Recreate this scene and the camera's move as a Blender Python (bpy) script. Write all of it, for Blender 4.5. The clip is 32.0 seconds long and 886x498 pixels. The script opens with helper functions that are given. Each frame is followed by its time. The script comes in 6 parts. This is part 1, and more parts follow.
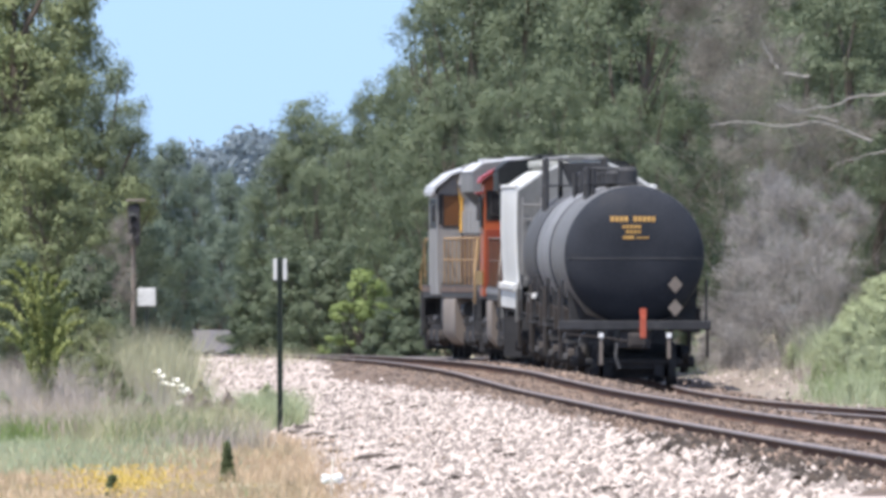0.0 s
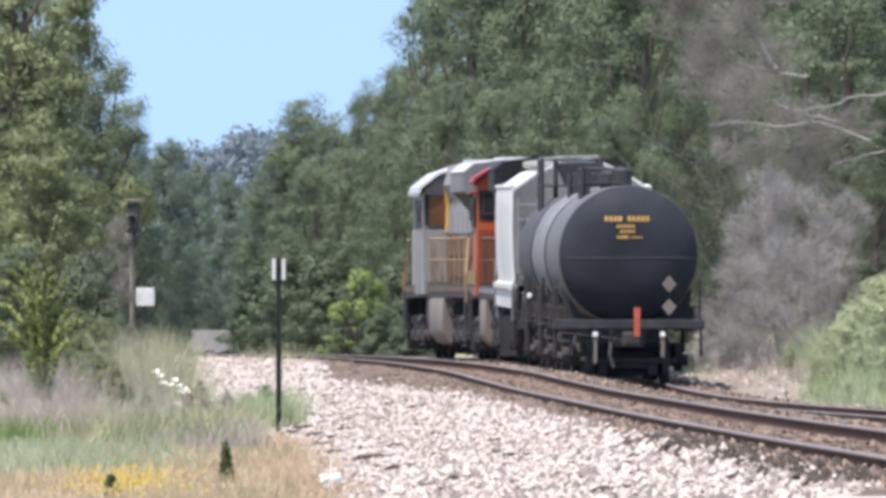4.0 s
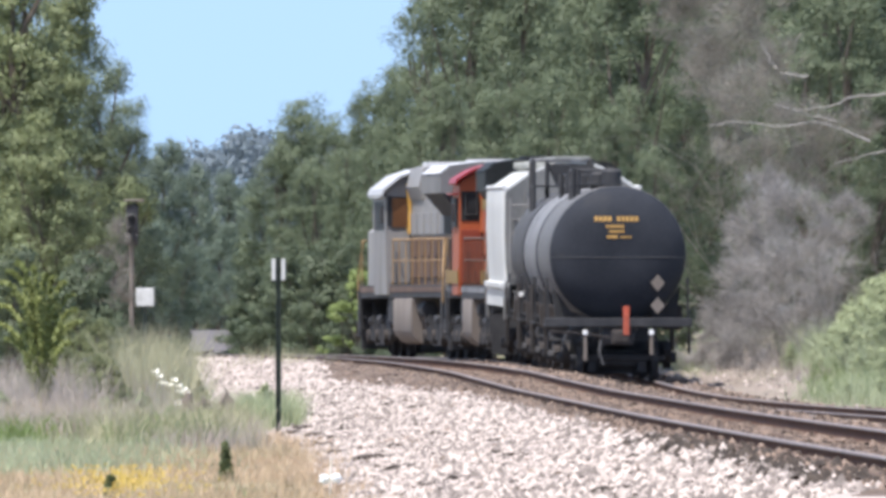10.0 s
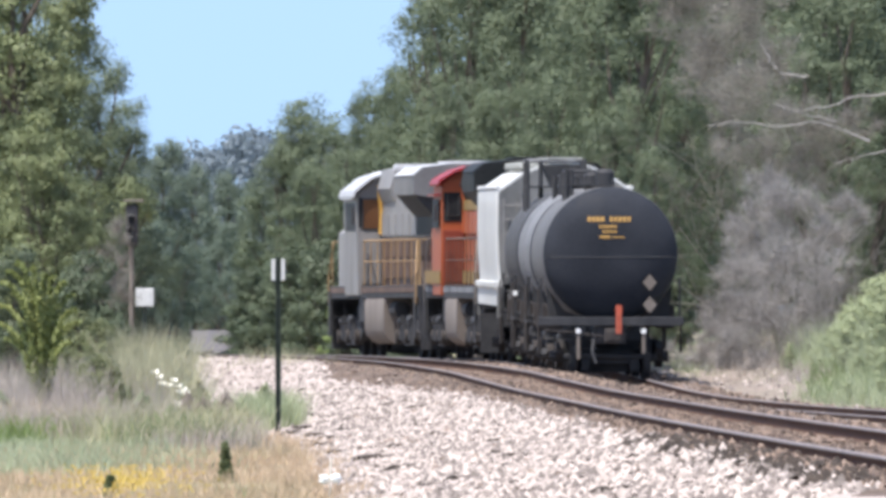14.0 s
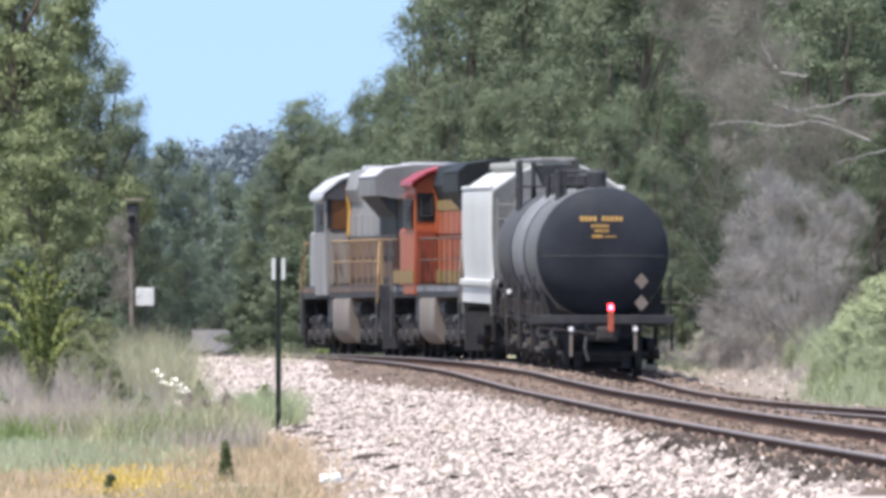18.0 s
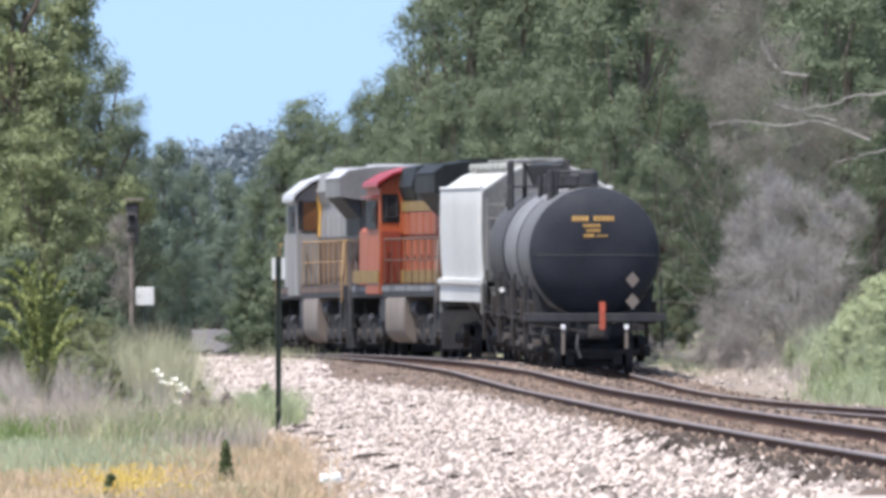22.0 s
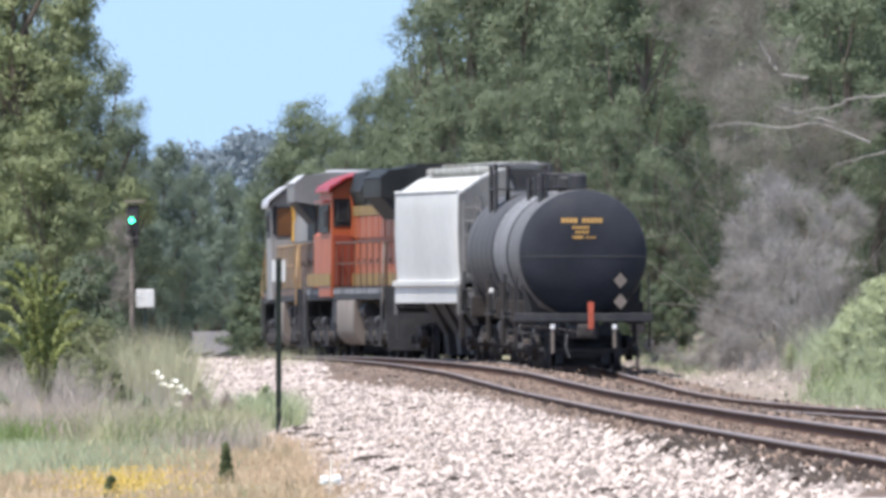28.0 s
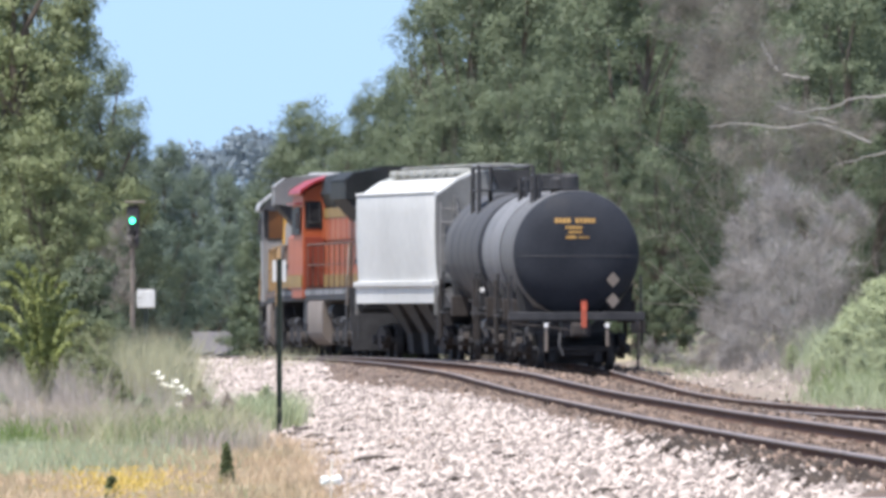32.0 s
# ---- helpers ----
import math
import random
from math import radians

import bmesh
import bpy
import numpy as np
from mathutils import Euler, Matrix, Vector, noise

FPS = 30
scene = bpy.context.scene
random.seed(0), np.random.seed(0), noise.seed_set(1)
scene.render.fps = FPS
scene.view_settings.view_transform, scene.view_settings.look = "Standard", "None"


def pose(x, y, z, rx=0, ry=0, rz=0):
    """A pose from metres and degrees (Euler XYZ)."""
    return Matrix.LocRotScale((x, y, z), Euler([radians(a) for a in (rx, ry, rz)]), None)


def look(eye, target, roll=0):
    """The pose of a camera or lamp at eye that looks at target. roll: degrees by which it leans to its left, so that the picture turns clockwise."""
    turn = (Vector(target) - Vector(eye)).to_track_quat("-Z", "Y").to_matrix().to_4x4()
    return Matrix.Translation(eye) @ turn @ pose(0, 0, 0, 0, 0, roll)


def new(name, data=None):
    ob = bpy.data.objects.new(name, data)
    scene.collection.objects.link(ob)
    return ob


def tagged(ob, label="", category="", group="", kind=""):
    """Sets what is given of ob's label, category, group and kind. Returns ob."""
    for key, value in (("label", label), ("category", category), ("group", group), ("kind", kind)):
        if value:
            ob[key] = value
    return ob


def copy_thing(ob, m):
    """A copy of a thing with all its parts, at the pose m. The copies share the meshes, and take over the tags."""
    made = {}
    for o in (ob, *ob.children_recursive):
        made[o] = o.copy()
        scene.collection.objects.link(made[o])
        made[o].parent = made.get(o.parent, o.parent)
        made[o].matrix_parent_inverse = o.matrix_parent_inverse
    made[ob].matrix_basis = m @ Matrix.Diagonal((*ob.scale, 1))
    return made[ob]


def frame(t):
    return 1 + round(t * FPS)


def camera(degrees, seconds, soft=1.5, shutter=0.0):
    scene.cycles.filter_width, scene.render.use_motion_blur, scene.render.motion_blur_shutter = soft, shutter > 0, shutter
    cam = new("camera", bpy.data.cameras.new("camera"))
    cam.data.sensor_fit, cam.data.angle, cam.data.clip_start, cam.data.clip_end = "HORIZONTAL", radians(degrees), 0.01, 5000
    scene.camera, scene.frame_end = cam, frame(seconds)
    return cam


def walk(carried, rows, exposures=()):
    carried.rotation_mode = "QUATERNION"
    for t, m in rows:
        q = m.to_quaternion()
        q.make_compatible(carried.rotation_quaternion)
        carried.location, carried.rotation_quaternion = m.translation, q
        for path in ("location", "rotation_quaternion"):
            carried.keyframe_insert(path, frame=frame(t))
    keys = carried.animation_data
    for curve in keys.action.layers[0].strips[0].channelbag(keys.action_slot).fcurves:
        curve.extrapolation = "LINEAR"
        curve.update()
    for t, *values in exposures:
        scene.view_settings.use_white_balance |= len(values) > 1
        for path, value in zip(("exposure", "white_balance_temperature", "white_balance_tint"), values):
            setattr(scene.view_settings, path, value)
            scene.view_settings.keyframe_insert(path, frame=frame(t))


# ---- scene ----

cam = camera(1.8615, 32.0, soft=3.8)
FOCAL, EYE_Z, TILT = 48257.0, 0.862, 159.0
# a tripod-held long lens with a slight drift: seconds, drift to the right, drift downward
DRIFT = [(0, 2.6, 0.2), (2, 1.4, -0.3), (4, 0.3, 0.0), (6, 0.0, 0.0), (10, -0.3, 0.3), (13, -0.7, 0.7), (16, -0.4, 0.2), (20, -0.2, -1.0),
         (22.5, -0.2, -1.2), (24, 0.2, 0.0), (27, 0.2, 1.7), (29, 0.3, 3.0), (32, 1.3, 3.0)]
walk(cam, [(t, pose(0, 0, EYE_Z, 90 + math.degrees((TILT + b) / FOCAL), 0, math.degrees(a / FOCAL))) for t, a, b in DRIFT],
     exposures=[(0, 0.89), (32, 0.89)])

# ---- daylight ----
SUN_FROM = Vector((-0.27, -0.25, 0.93)).normalized()
world = bpy.data.worlds.new("summer_sky")
scene.world = world
world.use_nodes = True
nt = world.node_tree
sky = nt.nodes.new("ShaderNodeTexSky")
sky.sky_type, sky.sun_disc = "NISHITA", False
sky.sun_elevation = math.asin(SUN_FROM.z)
sky.sun_rotation = math.atan2(SUN_FROM.x, SUN_FROM.y)
sky.air_density, sky.dust_density, sky.ozone_density = 1.0, 1.2, 1.0
# the view skims the horizon, where a clear hazeless sky stays blue: look up the sky a little higher
way, lift, unit = nt.nodes.new("ShaderNodeTexCoord"), nt.nodes.new("ShaderNodeVectorMath"), nt.nodes.new("ShaderNodeVectorMath")
lift.operation, unit.operation = "ADD", "NORMALIZE"
lift.inputs[1].default_value = (0, 0, 0.24)
nt.links.new(way.outputs["Generated"], lift.inputs[0])
nt.links.new(lift.outputs[0], unit.inputs[0])
nt.links.new(unit.outputs[0], sky.inputs["Vector"])
nt.links.new(sky.outputs[0], nt.nodes["Background"].inputs[0])
nt.nodes["Background"].inputs[1].default_value = 0.142
sun = new("sun", bpy.data.lights.new("sun", "SUN"))
sun.data.energy, sun.data.angle, sun.data.color = 3.9, radians(0.5), (1.0, 0.96, 0.91)
sun.matrix_world = look(SUN_FROM * 50, (0, 0, 0))


# ---- materials ----
def nodes_of(name):
    m = bpy.data.materials.new(name)
    m.use_nodes = True
    return m, m.node_tree, m.node_tree.nodes["Principled BSDF"]


def surface(name, dark, light, rough=0.75, metal=0.0, scale=1.5, fine=25.0, bump=0.25, depth=0.02, island=0.0, obj=0.0, stain=None, stain_at=0.6,
            stretch=(1, 1, 1), rough_var=0.12, spec=0.4, through_light=0.0):
    """Colour between two tones by two scales of noise, with stains, per-piece variation, uneven gloss and fine relief."""
    m, t, p = nodes_of(name)
    n, ln = t.nodes, t.links
    co = n.new("ShaderNodeTexCoord")
    mp = n.new("ShaderNodeMapping")
    mp.inputs["Scale"].default_value = stretch
    ln.new(co.outputs["Object"], mp.inputs[0])
    big, small = n.new("ShaderNodeTexNoise"), n.new("ShaderNodeTexNoise")
    big.inputs["Scale"].default_value, small.inputs["Scale"].default_value = scale, fine
    big.inputs["Detail"].default_value, small.inputs["Detail"].default_value = 5, 4
    for k in (big, small):
        ln.new(mp.outputs[0], k.inputs["Vector"])
    mix = n.new("ShaderNodeMath")
    mix.operation = "MULTIPLY_ADD"
    ln.new(small.outputs[0], mix.inputs[0])
    mix.inputs[1].default_value = 0.45
    half = n.new("ShaderNodeMath")
    half.operation = "MULTIPLY_ADD"
    ln.new(big.outputs[0], half.inputs[0])
    half.inputs[1].default_value, half.inputs[2].default_value = 1.1, -0.28
    ln.new(half.outputs[0], mix.inputs[2])
    fac = mix.outputs[0]
    for amount, kind in ((island, "geo"), (obj, "obj")):
        if amount:
            src = n.new("ShaderNodeNewGeometry").outputs["Random Per Island"] if kind == "geo" else n.new("ShaderNodeObjectInfo").outputs["Random"]
            add = n.new("ShaderNodeMath")
            add.operation = "MULTIPLY_ADD"
            ln.new(src, add.inputs[0])
            add.inputs[1].default_value = amount
            ln.new(fac, add.inputs[2])
            sub = n.new("ShaderNodeMath")
            sub.operation = "SUBTRACT"
            ln.new(add.outputs[0], sub.inputs[0])
            sub.inputs[1].default_value = amount / 2
            fac = sub.outputs[0]
    ramp = n.new("ShaderNodeValToRGB")
    ramp.color_ramp.elements[0].position, ramp.color_ramp.elements[1].position = 0.25, 0.8
    ramp.color_ramp.elements[0].color, ramp.color_ramp.elements[1].color = (*dark, 1), (*light, 1)
    ln.new(fac, ramp.inputs[0])
    col = ramp.outputs[0]
    if stain:
        sn = n.new("ShaderNodeTexNoise")
        sn.inputs["Scale"].default_value, sn.inputs["Detail"].default_value = scale * 0.8, 8
        ln.new(mp.outputs[0], sn.inputs["Vector"])
        sr = n.new("ShaderNodeValToRGB")
        sr.color_ramp.elements[0].position, sr.color_ramp.elements[1].position = stain_at - 0.08, stain_at + 0.1
        ln.new(sn.outputs[0], sr.inputs[0])
        mc = n.new("ShaderNodeMixRGB")
        ln.new(sr.outputs[0], mc.inputs[0])
        ln.new(col, mc.inputs[1])
        mc.inputs[2].default_value = (*stain, 1)
        col = mc.outputs[0]
    ln.new(col, p.inputs["Base Color"])
    rr = n.new("ShaderNodeMath")
    rr.operation = "MULTIPLY_ADD"
    ln.new(small.outputs[0], rr.inputs[0])
    rr.inputs[1].default_value, rr.inputs[2].default_value = rough_var, rough - rough_var / 2
    ln.new(rr.outputs[0], p.inputs["Roughness"])
    p.inputs["Metallic"].default_value = metal
    p.inputs["Specular IOR Level"].default_value = spec
    if bump:
        b = n.new("ShaderNodeBump")
        b.inputs["Strength"].default_value, b.inputs["Distance"].default_value = bump, depth
        ln.new(small.outputs[0], b.inputs["Height"])
        ln.new(b.outputs[0], p.inputs["Normal"])
    if through_light:
        tr = n.new("ShaderNodeBsdfTranslucent")
        ln.new(col, tr.inputs[0])
        ms = n.new("ShaderNodeMixShader")
        ms.inputs[0].default_value = through_light
        ln.new(p.outputs[0], ms.inputs[1])
        ln.new(tr.outputs[0], ms.inputs[2])
        ln.new(ms.outputs[0], n["Material Output"].inputs[0])
    return m


def glowing(name, colour, strength):
    m, t, p = nodes_of(name)
    p.inputs["Base Color"].default_value = (*colour, 1)
    p.inputs["Emission Color"].default_value = (*colour, 1)
    p.inputs["Emission Strength"].default_value = strength
    return m


def foliage(name, dark, light, through_light=0.3, island=0.14):
    return surface(name, dark, light, 0.55, scale=0.5, fine=3.0, bump=0, island=island, spec=0.25, through_light=through_light)


M_BALLAST = surface("ballast_gravel", (0.29, 0.240, 0.215), (0.52, 0.445, 0.405), 0.9, scale=0.8, fine=14, bump=1.0, depth=0.06, stain=(0.20, 0.16, 0.14), stain_at=0.68)
M_BROWNBED = surface("stained_track_gravel", (0.058, 0.039, 0.029), (0.17, 0.12, 0.091), 0.92, scale=1.2, fine=14, bump=1.0, depth=0.05, stain=(0.25, 0.20, 0.17), stain_at=0.63)
M_BROWNSTONE = surface("stained_crushed_stone", (0.045, 0.031, 0.024), (0.225, 0.163, 0.128), 0.92, scale=3, fine=40, bump=0.4, depth=0.005, island=0.9)
M_MIDBED = surface("grey_brown_gravel", (0.098, 0.081, 0.072), (0.255, 0.217, 0.195), 0.92, scale=1.2, fine=14, bump=1.0, depth=0.05, stain=(0.12, 0.09, 0.075), stain_at=0.6)
M_STONE = surface("crushed_stone", (0.149, 0.125, 0.113), (0.499, 0.427, 0.389), 0.9, scale=3, fine=40, bump=0.4, depth=0.005, island=0.9)
M_SOIL = surface("dry_field_soil", (0.26, 0.19, 0.13), (0.50, 0.40, 0.29), 0.95, scale=0.25, fine=6, bump=0.6, depth=0.05, stain=(0.12, 0.17, 0.06), stain_at=0.5)
M_RAIL = surface("weathered_rail_steel", (0.06, 0.032, 0.022), (0.145, 0.084, 0.06), 0.85, 0.0, spec=0.15, scale=2, fine=60, bump=0.2, depth=0.002)
M_SAND = surface("sandy_gravel_margin", (0.16, 0.124, 0.102), (0.275, 0.222, 0.187), 0.95, scale=0.6, fine=12, bump=0.8, depth=0.04, stain=(0.20, 0.19, 0.13), stain_at=0.58)
# rotten wood colour that also stands for shadowed crevices in the ballast
M_ROTSHADE = surface("rotten_wood_and_shade", (0.022, 0.017, 0.014), (0.085, 0.065, 0.053), 0.95, scale=5, fine=40, bump=1.0, depth=0.02)
M_RAILTOP = surface("polished_rail_head", (0.175, 0.145, 0.13), (0.31, 0.26, 0.24), 0.6, 0.4, scale=2, fine=30, bump=0.05, depth=0.001)
M_TIE = surface("creosoted_tie_wood", (0.055, 0.035, 0.028), (0.19, 0.13, 0.10), 0.9, scale=2, fine=30, bump=0.6, depth=0.01, obj=0.5, island=0.5)
M_TANKBLACK = surface("black_tank_paint", (0.018, 0.0205, 0.027), (0.04, 0.044, 0.054), 0.8, spec=0.15, scale=0.7, fine=18, bump=0.06, depth=0.004, stain=(0.05, 0.048, 0.046), stain_at=0.64)
M_TANKDUST = surface("dusty_tank_paint", (0.16, 0.162, 0.172), (0.28, 0.282, 0.295), 0.65, scale=1.7, fine=14, stretch=(1, 1.6, 0.12), bump=0.08, depth=0.004, stain=(0.05, 0.05, 0.053), stain_at=0.53)
M_TANKGREY = surface("greyed_tank_paint", (0.078, 0.078, 0.082), (0.15, 0.149, 0.154), 0.65, scale=1.7, fine=14, stretch=(1, 1.6, 0.12), bump=0.08, depth=0.004, stain=(0.13, 0.13, 0.13), stain_at=0.56)
M_TANKDULL = surface("dull_black_tank_paint", (0.038, 0.038, 0.042), (0.08, 0.08, 0.084), 0.7, scale=1.7, fine=14, stretch=(1, 1.6, 0.12), bump=0.08, depth=0.004, stain=(0.10, 0.10, 0.10), stain_at=0.6)
M_FARBED = surface("distant_grey_gravel", (0.078, 0.069, 0.07), (0.145, 0.129, 0.13), 0.95, scale=0.3, fine=5, bump=0.3, depth=0.03)
M_IRON = surface("dark_cast_iron", (0.024, 0.025, 0.029), (0.058, 0.057, 0.06), 0.75, 0.1, scale=3, fine=30, bump=0.3, depth=0.004)
M_RUST = surface("rusty_steel", (0.026, 0.022, 0.021), (0.06, 0.051, 0.047), 0.85, 0.1, scale=3, fine=30, bump=0.3, depth=0.004)
M_HOPPER = surface("pale_grey_hopper_paint", (0.46, 0.46, 0.45), (0.66, 0.66, 0.65), 0.55, scale=0.5, fine=10, bump=0.1, depth=0.01, stain=(0.36, 0.33, 0.29), stain_at=0.68, stretch=(1, 0.15, 0.35))
M_GREY = surface("loco_grey_paint", (0.181, 0.174, 0.173), (0.288, 0.277, 0.270), 0.55, scale=0.8, fine=12, bump=0.08, depth=0.005, stain=(0.17, 0.16, 0.15), stain_at=0.66, stretch=(1, 1, 0.5))
# lighter copy of the loco grey, with sun on the roof in its colour
M_ROOFGREY = surface("sun_lightened_loco_roof", (0.356, 0.356, 0.366), (0.544, 0.544, 0.554), 0.45, scale=0.8, fine=12, bump=0.06, depth=0.005)
M_RADIATOR = surface("dark_grey_radiator_paint", (0.125, 0.122, 0.124), (0.205, 0.20, 0.198), 0.6, scale=0.8, fine=12, bump=0.1, depth=0.005)
M_YELLOW = surface("loco_yellow_paint", (0.5, 0.27, 0.04), (0.66, 0.38, 0.08), 0.5, scale=0.8, fine=12, bump=0.08, depth=0.005, stain=(0.26, 0.14, 0.05), stain_at=0.6)
M_TANPANEL = surface("yellow_brown_panel", (0.078, 0.043, 0.03), (0.14, 0.08, 0.055), 0.6, scale=0.9, fine=12, bump=0.1, depth=0.005, stain=(0.15, 0.09, 0.05), stain_at=0.6)
M_ORANGE = surface("loco_orange_paint", (0.259, 0.055, 0.018), (0.376, 0.094, 0.032), 0.5, scale=0.8, fine=12, bump=0.08, depth=0.005, stain=(0.33, 0.10, 0.04), stain_at=0.64)
M_REDORANGE = surface("loco_red_orange_door", (0.165, 0.03, 0.016), (0.235, 0.048, 0.025), 0.5, scale=0.8, fine=12, bump=0.08, depth=0.005)
M_RED = surface("loco_red_roof", (0.237, 0.014, 0.012), (0.324, 0.025, 0.021), 0.4, scale=0.8, fine=12, bump=0.06, depth=0.005)
M_DARKGREEN = surface("loco_black_green_paint", (0.014, 0.0155, 0.016), (0.036, 0.038, 0.039), 0.6, spec=0.15, scale=0.8, fine=12, bump=0.06, depth=0.005)
M_FUEL = surface("dusty_fuel_tank_paint", (0.144, 0.120, 0.104), (0.212, 0.179, 0.153), 0.7, scale=0.9, fine=12, bump=0.15, depth=0.005, stain=(0.20, 0.17, 0.15), stain_at=0.62)
M_WHITE = surface("white_paint", (0.66, 0.66, 0.65), (0.84, 0.84, 0.83), 0.5, scale=2, fine=20, bump=0.05, depth=0.003)
M_DULLYELLOW = surface("faded_yellow_rail_paint", (0.26, 0.16, 0.075), (0.4, 0.26, 0.125), 0.6, scale=2, fine=20, bump=0.05, depth=0.003)
# darker hopper paint: grime plus the car end's shade in one colour
M_HOPPERDIM = surface("grimy_shaded_hopper_paint", (0.112, 0.112, 0.110), (0.217, 0.216, 0.210), 0.65, scale=0.8, fine=10, bump=0.1, depth=0.01, stain=(0.13, 0.125, 0.115), stain_at=0.6)
M_HOPPERROOF = surface("dusty_hopper_roof_paint", (0.24, 0.245, 0.225), (0.40, 0.40, 0.375), 0.7, scale=0.8, fine=10, bump=0.1, depth=0.01, stain=(0.22, 0.21, 0.17), stain_at=0.6)
M_OLIVEYELLOW = surface("weathered_yellow_band", (0.175, 0.108, 0.03), (0.29, 0.19, 0.055), 0.6, scale=1.2, fine=15, bump=0.08, depth=0.004, stain=(0.18, 0.11, 0.05), stain_at=0.58)
M_YELLOWMARK = surface("yellow_lettering_paint", (0.30, 0.17, 0.045), (0.50, 0.30, 0.09), 0.6, scale=6, fine=40, bump=0)
M_ORANGEGLOSS = surface("signal_orange_plastic", (0.36, 0.075, 0.04), (0.48, 0.12, 0.07), 0.45, scale=4, fine=30, bump=0)
M_GLASS = surface("dark_cab_glass", (0.014, 0.015, 0.017), (0.034, 0.035, 0.038), 0.5, spec=0.12, scale=1, fine=5, bump=0)
M_BRONZEGLASS = surface("amber_cab_window", (0.1, 0.044, 0.018), (0.19, 0.085, 0.032), 0.3, scale=1, fine=5, bump=0)
M_POST = surface("dark_green_post_paint", (0.012, 0.020, 0.014), (0.035, 0.048, 0.036), 0.6, scale=2, fine=30, bump=0.2, depth=0.003)
M_SIGNAL = surface("weathered_signal_paint", (0.05, 0.046, 0.045), (0.10, 0.09, 0.09), 0.7, scale=4, fine=30, bump=0.1, depth=0.003)
M_BARK = surface("tree_bark", (0.06, 0.05, 0.04), (0.16, 0.13, 0.11), 0.95, scale=3, fine=25, bump=0.8, depth=0.02)
M_DEADWOOD = surface("bleached_dead_wood", (0.19, 0.178, 0.168), (0.33, 0.31, 0.295), 0.9, scale=2, fine=25, bump=0.4, depth=0.01)
M_TWIG = surface("grey_dry_twigs", (0.225, 0.212, 0.203), (0.455, 0.43, 0.412), 0.95, scale=0.7, fine=12, bump=0, island=0.6, through_light=0.38)
# darker, browner copy of the grey twigs; the upper brush's shade is in it
M_DARKTWIG = surface("dark_brown_twigs", (0.15, 0.138, 0.12), (0.335, 0.312, 0.278), 0.95, scale=0.7, fine=12, bump=0, island=0.5, through_light=0.38)
F_OAK = foliage("oak_leaves", (0.072, 0.094, 0.06), (0.183, 0.222, 0.134))
F_DARK = foliage("juniper_foliage", (0.108, 0.129, 0.067), (0.265, 0.304, 0.149))
F_BRIGHT = foliage("sunny_young_leaves", (0.19, 0.225, 0.08), (0.39, 0.42, 0.18), 0.4)
# bluer than the near leaves: distance haze mixed into the leaf colour
F_FAR = foliage("haze_tinted_distant_leaves", (0.078, 0.108, 0.086), (0.172, 0.215, 0.16))
# pale blue base colour stands for the haze before the far ridge
F_HILL = foliage("haze_blue_hill_leaves", (0.149, 0.189, 0.223), (0.18, 0.222, 0.255))
F_GRASS = foliage("green_grass_blades", (0.09, 0.14, 0.045), (0.27, 0.34, 0.13), 0.35)
F_DRY = foliage("dry_grass_blades", (0.372, 0.268, 0.172), (0.645, 0.5, 0.352), 0.3)
F_PALE = foliage("pale_seeding_grass", (0.255, 0.25, 0.15), (0.53, 0.505, 0.345), 0.3)
F_BANK = foliage("light_bank_grass", (0.285, 0.325, 0.188), (0.445, 0.49, 0.31), 0.35, 0.2)
F_OLIVE = foliage("olive_shrub_leaves", (0.135, 0.155, 0.075), (0.29, 0.315, 0.165), 0.35, 0.2)
F_SAPLING = foliage("sapling_leaves", (0.15, 0.20, 0.065), (0.30, 0.365, 0.14), 0.35, 0.2)
F_PALEGREEN = foliage("pale_green_grass", (0.25, 0.285, 0.175), (0.46, 0.50, 0.345), 0.35)
F_BROWN = foliage("brown_weed_stalks", (0.264, 0.222, 0.192), (0.552, 0.48, 0.432), 0.25)
F_PETALY = foliage("yellow_petals", (0.42, 0.3, 0.07), (0.62, 0.46, 0.14), 0.3)
F_PETALW = foliage("white_petals", (0.80, 0.78, 0.68), (0.90, 0.88, 0.80), 0.15)


# ---- building helpers ----
def spot(px, row, y):
    """The place at distance y that lies on the given line of sight."""
    return Vector(((px - 784) * y / FOCAL, y, EYE_Z - (row - 600) * y / FOCAL))


def mesh_from(name, verts, faces, smooth=False, normals=None):
    """A mesh from arrays of vertices and of faces that all have the same number of corners."""
    verts, faces = np.asarray(verts, dtype=np.float32), np.asarray(faces, dtype=np.int32)
    me = bpy.data.meshes.new(name)
    me.vertices.add(len(verts))
    me.vertices.foreach_set("co", verts.ravel())
    k = faces.shape[1]
    me.loops.add(faces.size)
    me.loops.foreach_set("vertex_index", faces.ravel())
    me.polygons.add(len(faces))
    me.polygons.foreach_set("loop_start", np.arange(0, faces.size, k, dtype=np.int32))
    if smooth:
        me.polygons.foreach_set("use_smooth", np.ones(len(faces), dtype=bool))
    me.update(calc_edges=True)
    if normals is not None:
        me.normals_split_custom_set_from_vertices(normals)
    return me


